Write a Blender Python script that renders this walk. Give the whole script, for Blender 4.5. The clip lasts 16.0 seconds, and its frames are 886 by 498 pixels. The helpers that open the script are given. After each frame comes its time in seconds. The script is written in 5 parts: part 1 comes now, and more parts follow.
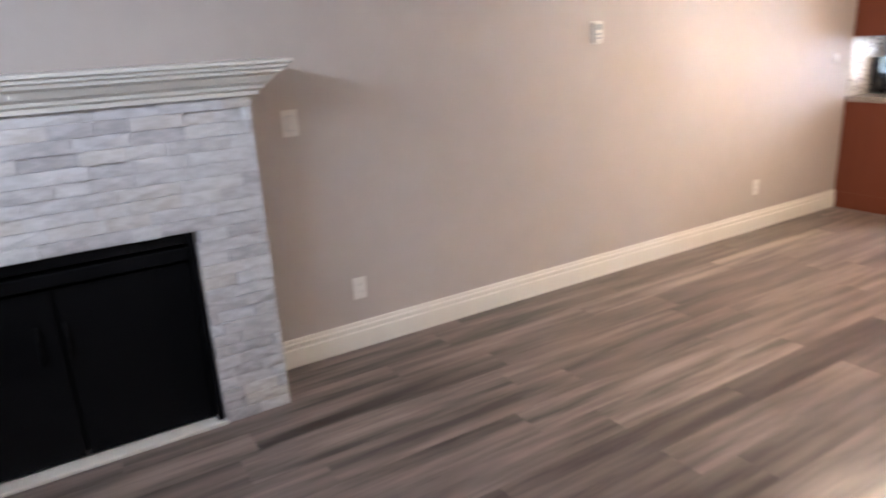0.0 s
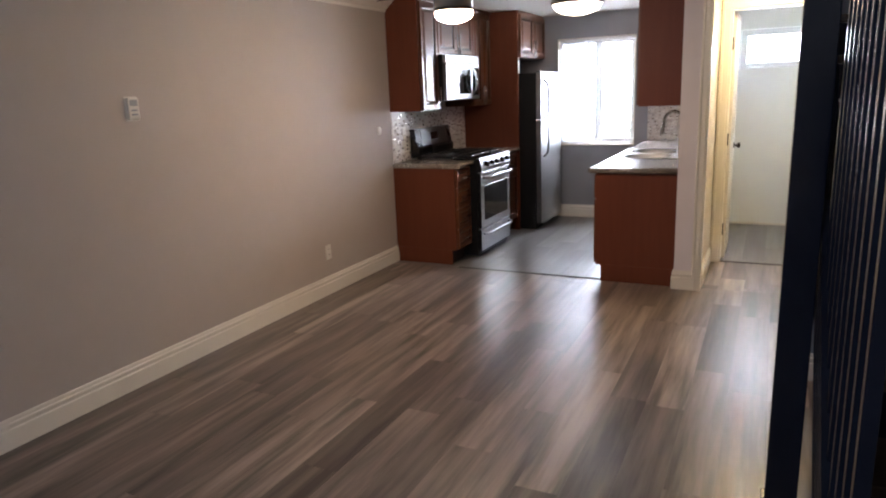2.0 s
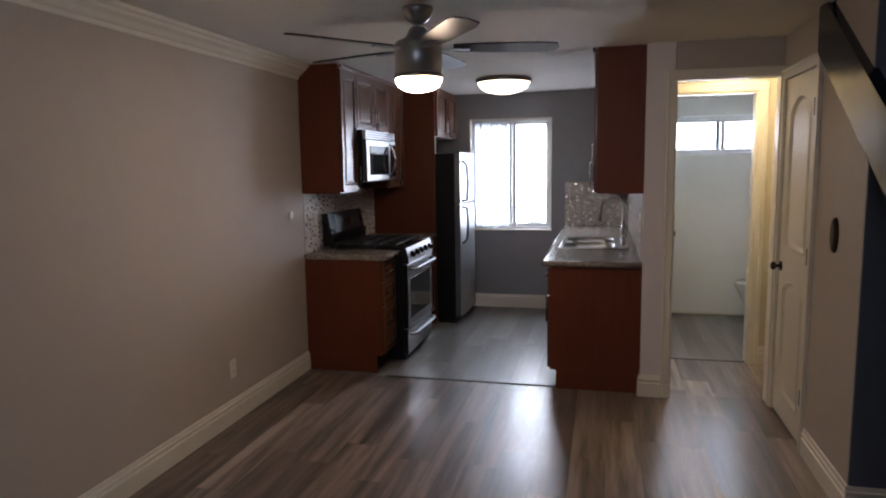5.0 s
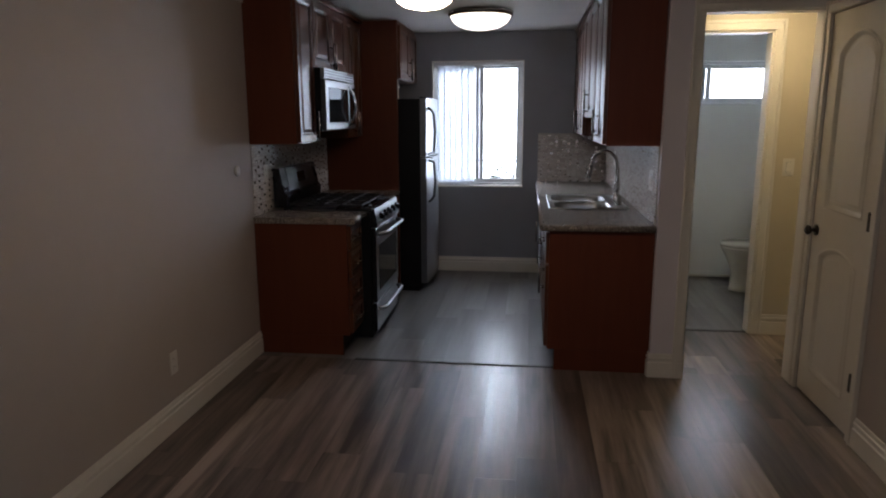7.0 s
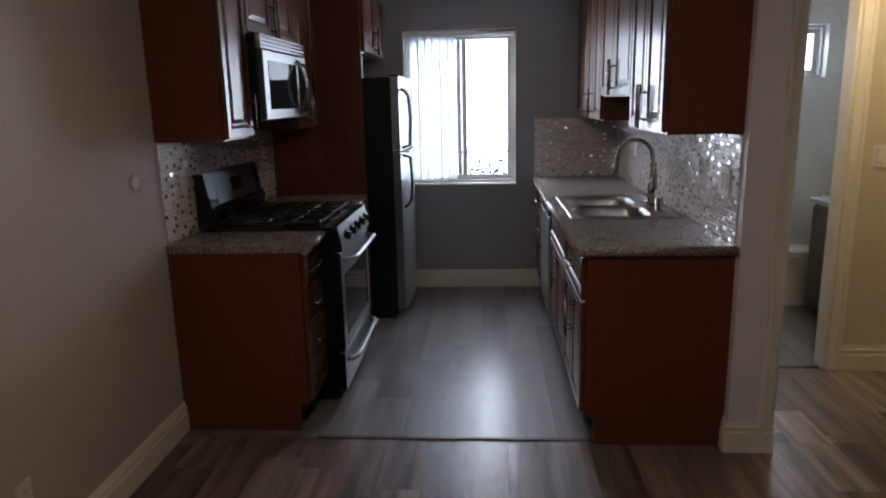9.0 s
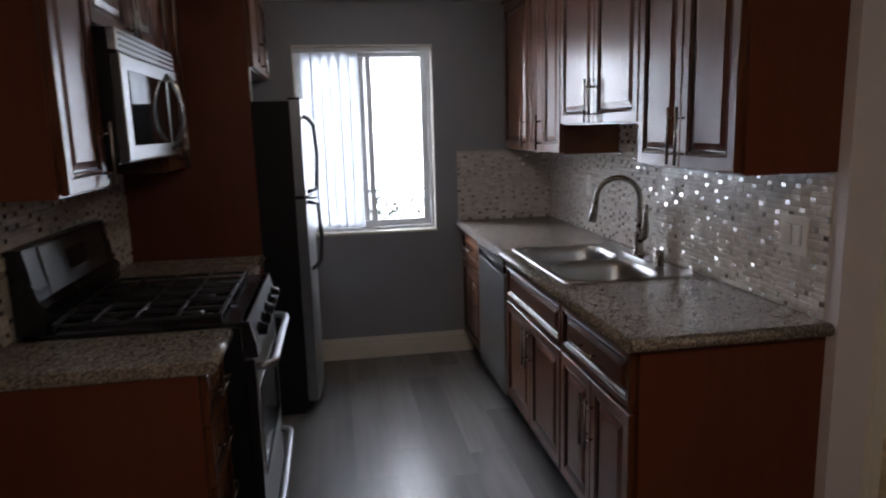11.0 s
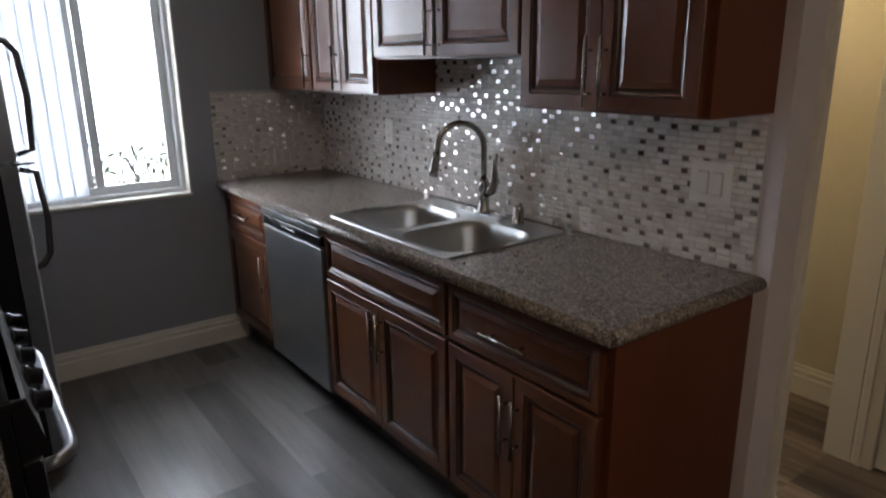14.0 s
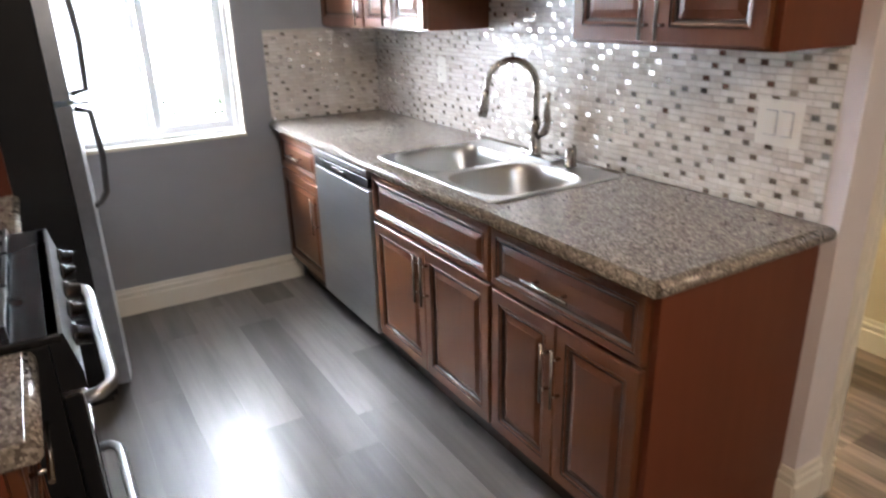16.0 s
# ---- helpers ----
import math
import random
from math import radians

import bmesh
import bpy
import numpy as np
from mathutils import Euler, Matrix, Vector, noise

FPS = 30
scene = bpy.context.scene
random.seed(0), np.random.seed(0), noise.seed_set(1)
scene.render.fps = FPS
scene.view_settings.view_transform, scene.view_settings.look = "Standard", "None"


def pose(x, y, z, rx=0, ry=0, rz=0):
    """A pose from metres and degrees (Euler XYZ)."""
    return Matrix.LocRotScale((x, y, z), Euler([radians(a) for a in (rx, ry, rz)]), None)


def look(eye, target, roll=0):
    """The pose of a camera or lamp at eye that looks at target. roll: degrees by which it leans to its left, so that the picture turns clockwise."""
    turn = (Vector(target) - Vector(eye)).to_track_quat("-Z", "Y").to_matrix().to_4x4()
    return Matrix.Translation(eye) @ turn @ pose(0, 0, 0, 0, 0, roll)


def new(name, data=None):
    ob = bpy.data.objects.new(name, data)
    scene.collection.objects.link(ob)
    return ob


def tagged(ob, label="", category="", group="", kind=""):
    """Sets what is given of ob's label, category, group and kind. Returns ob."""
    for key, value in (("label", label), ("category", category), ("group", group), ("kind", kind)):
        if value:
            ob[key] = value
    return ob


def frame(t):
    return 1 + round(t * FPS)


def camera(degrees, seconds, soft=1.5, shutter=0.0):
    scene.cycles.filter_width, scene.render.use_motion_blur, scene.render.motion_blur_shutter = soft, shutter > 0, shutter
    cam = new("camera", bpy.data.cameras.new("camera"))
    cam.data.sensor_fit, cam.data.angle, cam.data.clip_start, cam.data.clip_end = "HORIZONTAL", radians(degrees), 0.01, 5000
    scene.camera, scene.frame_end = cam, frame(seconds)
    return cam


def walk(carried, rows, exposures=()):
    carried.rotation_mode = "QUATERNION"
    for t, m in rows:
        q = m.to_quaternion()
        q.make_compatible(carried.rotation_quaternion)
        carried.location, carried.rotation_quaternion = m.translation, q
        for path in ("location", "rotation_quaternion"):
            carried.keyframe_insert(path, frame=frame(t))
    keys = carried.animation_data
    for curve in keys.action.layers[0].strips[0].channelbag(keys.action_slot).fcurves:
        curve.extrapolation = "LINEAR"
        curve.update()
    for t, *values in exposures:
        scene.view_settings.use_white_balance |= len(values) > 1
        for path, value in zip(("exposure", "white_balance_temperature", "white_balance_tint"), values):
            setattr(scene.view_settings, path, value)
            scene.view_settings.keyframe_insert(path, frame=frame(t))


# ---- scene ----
cam = camera(66.8, 16.0, soft=2.0, shutter=0.4)
PATH = [
    (0, (0.289, 0.181, 1.532), (1.268, 1.818, 0.931), -3.1),
    (0.5, (0.352, 0.125, 1.532), (1.695, 1.491, 0.959), -3.5),
    (1, (0.401, 0.099, 1.506), (1.99, 1.189, 0.97), -3.5),
    (1.5, (0.487, 0.095, 1.521), (2.187, 1.016, 1.007), -3.1),
    (2, (0.614, 0.099, 1.541), (2.361, 0.957, 1.082), -2.3),
    (2.5, (0.765, 0.12, 1.558), (2.525, 0.972, 1.136), -1.2),
    (3, (0.836, 0.235, 1.544), (2.576, 1.12, 1.105), -1.3),
    (3.5, (0.858, 0.476, 1.554), (2.682, 1.155, 1.093), -3.4),
    (4, (0.913, 0.675, 1.562), (2.79, 1.258, 1.195), -2.3),
    (4.5, (1.069, 0.833, 1.579), (2.985, 1.336, 1.307), -1.5),
    (7, (1.855, 1.447, 1.543), (3.801, 1.693, 1.154), -0.2),
    (7.5, (2.174, 1.616, 1.534), (4.118, 1.789, 1.096), -1.2),
    (8, (2.457, 1.686, 1.522), (4.402, 1.836, 1.083), -1.4),
    (10.5, (3.863, 1.993, 1.524), (5.824, 1.976, 1.135), -0.6),
    (11, (4.068, 2.178, 1.529), (6.011, 1.864, 1.174), -1.6),
    (11.5, (4.288, 2.26, 1.53), (6.21, 1.803, 1.218), -1.3),
    (12, (4.528, 2.307, 1.545), (6.41, 1.687, 1.268), -0.1),
    (12.5, (4.716, 2.4, 1.563), (6.471, 1.468, 1.336), -1.7),
    (13, (4.848, 2.488, 1.573), (6.488, 1.378, 1.292), -1.3),
    (13.5, (4.89, 2.509, 1.559), (6.489, 1.367, 1.188), -0.9),
    (14, (4.901, 2.519, 1.515), (6.448, 1.372, 0.976), -0.7),
    (14.5, (4.889, 2.523, 1.482), (6.407, 1.403, 0.818), -1.1),
    (15, (4.884, 2.515, 1.461), (6.371, 1.434, 0.673), -1.3),
    (15.5, (4.891, 2.503, 1.454), (6.378, 1.424, 0.664), -0.8),
    (16, (4.911, 2.433, 1.496), (6.524, 1.476, 0.801), -1.6),
]
EXPOSURES = [(0, 2.4, 6100, 18), (1.0, 1.9, 6250, 18), (1.6, 1.3, 6300, 18), (3, 0.5, 6350, 18), (4.5, 0.1, 6250, 18), (7, -0.95, 6000, 16), (8.2, -0.75, 6000, 16), (10, -0.7, 6300, 17), (12, -1.0, 6350, 17),
             (13.3, -1.05, 6400, 14), (14, -0.7, 6350, 14), (14.8, 0.2, 6350, 14), (15.5, 0.8, 6400, 14), (16, 1.2, 6400, 14)]
walk(cam, [(t, look(eye, target, roll)) for t, eye, target, roll in PATH], EXPOSURES)

# ---- world, lights ----
W = bpy.data.worlds.new("sky")
scene.world = W
W.use_nodes = True
wn = W.node_tree.nodes
sky = wn.new("ShaderNodeTexSky")
sky.sky_type = "NISHITA"
sky.sun_disc = False
sky.sun_elevation, sky.sun_rotation = radians(48), radians(40)
wn["Background"].inputs["Strength"].default_value = 0.08
W.node_tree.links.new(sky.outputs[0], wn["Background"].inputs["Color"])


def area(name, eye, target, sx, sy, power, colour):
    d = bpy.data.lights.new(name, "AREA")
    d.shape, d.size, d.size_y, d.energy, d.color = "RECTANGLE", sx, sy, power, colour
    ob = new(name, d)
    ob.matrix_world = look(eye, target)
    return ob


SKY_GLOW, FAN_GLOW, DOME_GLOW, HALL_GLOW = 34.0, 90.0, 5.5, 57.0
area("front_window_daylight", (-0.86, 1.2, 2.11), (3, 1.2, 1.5), 1.45, 0.28, 11.5, (0.78, 0.89, 1.0))

# ---- materials ----


def material(name, base, rough=0.5, metal=0.0, spot=None, scale=30.0, amount=0.5, bump=0.0, bump_scale=200.0, stretch=(1, 1, 1), coat=0.0, spec=0.5, rough_var=0.0):
    """A surface with a second colour mixed in by noise at two scales, and fine relief."""
    m = bpy.data.materials.new(name)
    m.use_nodes = True
    t = m.node_tree
    n, l = t.nodes, t.links
    b = n["Principled BSDF"]
    b.inputs["Roughness"].default_value, b.inputs["Metallic"].default_value = rough, metal
    b.inputs["Coat Weight"].default_value, b.inputs["Specular IOR Level"].default_value = coat, spec
    b.inputs["Coat Roughness"].default_value = 0.12
    co = n.new("ShaderNodeTexCoord")
    mp = n.new("ShaderNodeMapping")
    mp.inputs["Scale"].default_value = stretch
    l.new(co.outputs["Object"], mp.inputs["Vector"])
    spot = spot or [c * 0.86 for c in base]
    n1, n2, add = n.new("ShaderNodeTexNoise"), n.new("ShaderNodeTexNoise"), n.new("ShaderNodeMath")
    n1.inputs["Scale"].default_value, n2.inputs["Scale"].default_value = scale, scale * 0.09
    n1.inputs["Detail"].default_value = 5
    l.new(mp.outputs[0], n1.inputs["Vector"])
    l.new(mp.outputs[0], n2.inputs["Vector"])
    add.operation = "MULTIPLY_ADD"
    add.inputs[1].default_value = 0.6
    l.new(n1.outputs["Fac"], add.inputs[0])
    sc = n.new("ShaderNodeMath")
    sc.operation = "MULTIPLY"
    sc.inputs[1].default_value = 0.4
    l.new(n2.outputs["Fac"], sc.inputs[0])
    l.new(sc.outputs[0], add.inputs[2])
    ramp = n.new("ShaderNodeValToRGB")
    ramp.color_ramp.elements[0].position, ramp.color_ramp.elements[1].position = 0.5 - 0.25 * amount, 0.5 + 0.25 * amount
    ramp.color_ramp.elements[0].color, ramp.color_ramp.elements[1].color = (*spot, 1), (*base, 1)
    l.new(add.outputs[0], ramp.inputs[0])
    l.new(ramp.outputs[0], b.inputs["Base Color"])
    if rough_var:
        r = n.new("ShaderNodeMath")
        r.operation = "MULTIPLY_ADD"
        r.inputs[1].default_value, r.inputs[2].default_value = rough_var, rough - rough_var / 2
        l.new(n2.outputs["Fac"], r.inputs[0])
        l.new(r.outputs[0], b.inputs["Roughness"])
    if bump:
        bn, nb = n.new("ShaderNodeBump"), n.new("ShaderNodeTexNoise")
        nb.inputs["Scale"].default_value = bump_scale
        l.new(mp.outputs[0], nb.inputs["Vector"])
        bn.inputs["Strength"].default_value, bn.inputs["Distance"].default_value = bump, 0.002
        l.new(nb.outputs["Fac"], bn.inputs["Height"])
        l.new(bn.outputs[0], b.inputs["Normal"])
    return m


def glow(name, colour, strength):
    m = bpy.data.materials.new(name)
    m.use_nodes = True
    b = m.node_tree.nodes["Principled BSDF"]
    b.inputs["Base Color"].default_value = (0.8, 0.8, 0.78, 1)
    b.inputs["Emission Color"].default_value = (*colour, 1)
    b.inputs["Emission Strength"].default_value = strength
    return m


def glass(name, rough=0.0):
    m = bpy.data.materials.new(name)
    m.use_nodes = True
    b = m.node_tree.nodes["Principled BSDF"]
    b.inputs["Transmission Weight"].default_value, b.inputs["Roughness"].default_value, b.inputs["IOR"].default_value = 1.0, rough, 1.02
    return m


def varied(name, colours, rough, metal_from=2.0, streak=(1, 1, 1), scale=6.0, bump=0.1, island=False, streak_amount=0.5, rough_spread=0.0, spec=0.5):
    """A surface whose pieces each take their own tone: from Object Info's Random, or per island in a joined mesh."""
    m = bpy.data.materials.new(name)
    m.use_nodes = True
    n, l = m.node_tree.nodes, m.node_tree.links
    b = n["Principled BSDF"]
    if island:
        rnd = n.new("ShaderNodeNewGeometry").outputs["Random Per Island"]
    else:
        rnd = n.new("ShaderNodeObjectInfo").outputs["Random"]
    ramp = n.new("ShaderNodeValToRGB")
    ramp.color_ramp.interpolation = "CONSTANT" if metal_from < 1 else "LINEAR"
    e = ramp.color_ramp.elements
    e[0].position, e[0].color = 0, (*colours[0], 1)
    e[1].position, e[1].color = 1 / len(colours), (*colours[1], 1)
    for i, c in enumerate(colours[2:], 2):
        e.new(i / len(colours) if metal_from < 1 else i / (len(colours) - 1)).color = (*c, 1)
    l.new(rnd, ramp.inputs[0])
    co, mp, ns = n.new("ShaderNodeTexCoord"), n.new("ShaderNodeMapping"), n.new("ShaderNodeTexNoise")
    ns.noise_dimensions = "4D"
    ns.inputs["Scale"].default_value, ns.inputs["Detail"].default_value, ns.inputs["Roughness"].default_value = scale, 6, 0.6
    ns.inputs["Distortion"].default_value = 0.1
    mp.inputs["Scale"].default_value = streak
    w = n.new("ShaderNodeMath")
    w.operation = "MULTIPLY"
    w.inputs[1].default_value = 97.0
    l.new(rnd, w.inputs[0])
    l.new(w.outputs[0], ns.inputs["W"])
    l.new(co.outputs["Object"], mp.inputs["Vector"])
    l.new(mp.outputs[0], ns.inputs["Vector"])
    mx = n.new("ShaderNodeMixRGB")
    mx.blend_type = "OVERLAY"
    mx.inputs[0].default_value = streak_amount
    st = n.new("ShaderNodeValToRGB")
    st.color_ramp.elements[0].position, st.color_ramp.elements[1].position = 0.37, 0.63
    st.color_ramp.elements[0].color, st.color_ramp.elements[1].color = (0.15, 0.15, 0.15, 1), (0.85, 0.85, 0.85, 1)
    l.new(ns.outputs["Fac"], st.inputs[0])
    l.new(ramp.outputs[0], mx.inputs[1])
    l.new(st.outputs[0], mx.inputs[2])
    l.new(mx.outputs[0], b.inputs["Base Color"])
    b.inputs["Roughness"].default_value = rough
    b.inputs["Specular IOR Level"].default_value = spec
    if rough_spread:
        r = n.new("ShaderNodeMath")
        r.operation = "MULTIPLY_ADD"
        r.inputs[1].default_value, r.inputs[2].default_value = rough_spread, rough
        l.new(ns.outputs["Fac"], r.inputs[0])
        l.new(r.outputs[0], b.inputs["Roughness"])
    if metal_from < 1:
        b.inputs["Metallic"].default_value = 0.85
    bn = n.new("ShaderNodeBump")
    bn.inputs["Strength"].default_value, bn.inputs["Distance"].default_value = bump, 0.002
    l.new(ns.outputs["Fac"], bn.inputs["Height"])
    l.new(bn.outputs[0], b.inputs["Normal"])
    return m


PAINT = material("greige_paint", (0.46, 0.412, 0.375), 0.55, spot=(0.445, 0.398, 0.36), scale=8, bump=0.12, bump_scale=160)
SLATE = material("slate_paint", (0.278, 0.290, 0.322), 0.45, spot=(0.268, 0.280, 0.311), scale=8, bump=0.12, bump_scale=160)
PILLAR = material("pale_lilac_paint", (0.69, 0.65, 0.68), 0.5, spot=(0.67, 0.63, 0.66), scale=9, bump=0.08, bump_scale=160)
CREAM = material("cream_paint", (0.60, 0.545, 0.43), 0.5, spot=(0.58, 0.527, 0.415), scale=9, bump=0.1, bump_scale=160)
BATHWHITE = material("bathroom_white", (0.78, 0.80, 0.77), 0.3, spot=(0.76, 0.78, 0.76), scale=5, bump=0.03, bump_scale=60)
CEILING = material("ceiling_white", (0.68, 0.66, 0.63), 0.85, spot=(0.64, 0.62, 0.60), scale=40, bump=0.5, bump_scale=110)
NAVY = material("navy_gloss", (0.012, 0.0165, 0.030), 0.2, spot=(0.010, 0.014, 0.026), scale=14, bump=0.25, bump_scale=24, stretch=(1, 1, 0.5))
BLUEWALL = material("blue_paint", (0.14, 0.165, 0.21), 0.5, spot=(0.13, 0.155, 0.20), scale=9, bump=0.1, bump_scale=160)
TRIM = material("trim_white", (0.74, 0.71, 0.64), 0.32, spot=(0.72, 0.69, 0.62), scale=12, bump=0.04, bump_scale=90)
DOORWHITE = material("door_white", (0.70, 0.66, 0.58), 0.34, spot=(0.68, 0.64, 0.56), scale=12, bump=0.06, bump_scale=90)
CHERRY = material("cherry_wood", (0.132, 0.044, 0.016), 0.31, spot=(0.094, 0.030, 0.011), scale=11, amount=1.4, bump=0.012, bump_scale=60, stretch=(6, 6, 0.5), coat=0.12, rough_var=0.05)
CHERRY_H = material("cherry_wood_level_grain", (0.132, 0.044, 0.016), 0.31, spot=(0.094, 0.030, 0.011), scale=11, amount=1.4, bump=0.012, bump_scale=60, stretch=(0.5, 6, 6), coat=0.12, rough_var=0.05)
GLAZE = material("dark_glaze", (0.030, 0.012, 0.007), 0.3, scale=20)
PANELWOOD = material("cherry_end_panel", (0.145, 0.040, 0.018), 0.42, spec=0.28, spot=(0.110, 0.029, 0.013), scale=6, amount=1.2, bump=0.04, bump_scale=50, stretch=(5, 5, 0.4))
TOE = material("toe_kick_brown", (0.03, 0.013, 0.009), 0.5)
STEEL = material("brushed_steel", (0.46, 0.47, 0.485), 0.35, 1.0, spot=(0.42, 0.43, 0.445), scale=30, bump=0.05, bump_scale=120, stretch=(0.2, 1, 6))
SINKSTEEL = material("sink_steel", (0.50, 0.50, 0.49), 0.33, 1.0, spot=(0.5, 0.5, 0.5), scale=25, bump=0.03, stretch=(1, 5, 1))
CHROME = material("chrome", (0.75, 0.75, 0.76), 0.10, 1.0, scale=10)
NICKEL = material("brushed_nickel", (0.40, 0.375, 0.345), 0.24, 1.0, scale=30)
BRONZE = material("dark_bronze", (0.035, 0.028, 0.024), 0.35, 0.8, scale=30)
BLACK = material("black_enamel", (0.008, 0.008, 0.009), 0.28, scale=30, rough_var=0.1)
BLACKSIDE = material("black_textured_side", (0.006, 0.006, 0.007), 0.5, spec=0.3, scale=40, bump=0.12, bump_scale=300)
DARKSTEEL = material("dark_satin_steel", (0.16, 0.16, 0.165), 0.35, 0.9, scale=20)
IRON = material("cast_iron", (0.012, 0.012, 0.012), 0.55, scale=60, bump=0.2)
DARKGLASS = material("dark_glass", (0.012, 0.013, 0.014), 0.06, scale=10)
WHITEPLASTIC = material("white_plastic", (0.75, 0.73, 0.68), 0.35, scale=10)
GREYPLASTIC = material("grey_plastic", (0.35, 0.37, 0.40), 0.4, scale=10)
PORCELAIN = material("porcelain", (0.80, 0.80, 0.78), 0.12, scale=6, coat=0.3)
ALU = material("white_aluminium", (0.72, 0.73, 0.74), 0.35, scale=14)
BLADE = material("dark_blade_wood", (0.022, 0.013, 0.010), 0.36, spot=(0.014, 0.008, 0.006), scale=8, stretch=(1, 1, 1), spec=0.35)
STRIP = material("dark_strip", (0.06, 0.05, 0.045), 0.45, scale=20)
TREADWOOD = material("tread_dark_wood", (0.05, 0.028, 0.018), 0.35, spot=(0.03, 0.018, 0.012), scale=8, stretch=(6, 1, 1))
GROUT = material("tile_grout", (0.50, 0.47, 0.43), 0.8, scale=60, bump=0.2)
SUBFLOOR = material("dark_subfloor", (0.07, 0.058, 0.05), 0.9, scale=20)
FIREBLACK = material("firebox_black", (0.004, 0.004, 0.0045), 0.55, spec=0.08, scale=20)
SATIN = material("satin_door_edge", (0.27, 0.275, 0.29), 0.33, 1.0, scale=25)
SIDEGREY = material("dark_grey_side", (0.075, 0.078, 0.083), 0.32, scale=30)
FOLIAGE = material("shrub_green", (0.10, 0.12, 0.07), 0.6, scale=20)
CONCRETE = material("concrete", (0.45, 0.44, 0.42), 0.85, scale=10, bump=0.3, bump_scale=60)
PANE = glass("window_glass")


def vinyl():
    """Thin white blind vinyl that lets daylight through."""
    m = bpy.data.materials.new("blind_vinyl")
    m.use_nodes = True
    n, l = m.node_tree.nodes, m.node_tree.links
    b, t, mx = n["Principled BSDF"], n.new("ShaderNodeBsdfTranslucent"), n.new("ShaderNodeMixShader")
    b.inputs["Base Color"].default_value, b.inputs["Roughness"].default_value = (0.75, 0.77, 0.80, 1), 0.4
    ns, r = n.new("ShaderNodeTexNoise"), n.new("ShaderNodeValToRGB")
    ns.inputs["Scale"].default_value = 9
    r.color_ramp.elements[0].color, r.color_ramp.elements[1].color = (0.80, 0.84, 0.88, 1), (0.88, 0.90, 0.92, 1)
    l.new(ns.outputs["Fac"], r.inputs[0])
    l.new(r.outputs[0], t.inputs["Color"])
    mx.inputs[0].default_value = 0.6
    l.new(b.outputs[0], mx.inputs[1])
    l.new(t.outputs[0], mx.inputs[2])
    l.new(mx.outputs[0], n["Material Output"].inputs["Surface"])
    return m


BLIND = vinyl()
SKYGLOW = glow("bright_overcast_distance", (0.84, 0.925, 1.0), SKY_GLOW)
FANGLOW = glow("fan_bowl_glow", (1.0, 0.76, 0.51), FAN_GLOW)
DOMEGLOW = glow("dome_glow", (1.0, 0.86, 0.66), DOME_GLOW)
HALLGLOW = glow("hall_dome_glow", (1.0, 0.78, 0.42), HALL_GLOW)
PLANK = varied("brown_grey_planks", [(0.072, 0.054, 0.046), (0.165, 0.129, 0.109), (0.088, 0.066, 0.057), (0.270, 0.217, 0.184)], 0.25, streak=(0.55, 7.5, 1), scale=1.7, bump=0.015, streak_amount=0.95, rough_spread=0.10)
PLANKGREY = varied("grey_planks", [(0.115, 0.108, 0.104), (0.165, 0.157, 0.150), (0.095, 0.089, 0.086), (0.190, 0.180, 0.172)], 0.26, streak=(0.6, 8, 1), scale=1.7, bump=0.015, streak_amount=0.34, rough_spread=0.10)
STONE = varied("white_ledger_stone", [(0.54, 0.525, 0.52), (0.61, 0.60, 0.595), (0.42, 0.40, 0.40), (0.63, 0.615, 0.60), (0.52, 0.48, 0.44)], 0.7, streak=(1, 1, 3), scale=14, bump=0.8, streak_amount=0.25)
TILECOLS = [(0.66, 0.62, 0.58), (0.70, 0.67, 0.64), (0.58, 0.53, 0.49), (0.69, 0.66, 0.63), (0.52, 0.47, 0.44)]
TILE = varied("stone_mosaic_tile", TILECOLS, 0.22, scale=40, bump=0.1, streak_amount=0.2)
TILE_JOINED = varied("stone_mosaic_tile_joined", TILECOLS, 0.22, scale=40, bump=0.1, streak_amount=0.2, island=True)
STEELCOLS = [(0.76, 0.72, 0.69), (0.84, 0.80, 0.77), (0.68, 0.64, 0.61)]
STEELTILE = varied("steel_mosaic_tile", STEELCOLS, 0.11, metal_from=0.0, scale=40, bump=0.05, streak_amount=0.1)
STEELTILE_JOINED = varied("steel_mosaic_tile_joined", STEELCOLS, 0.11, metal_from=0.0, scale=40, bump=0.05, streak_amount=0.1, island=True)


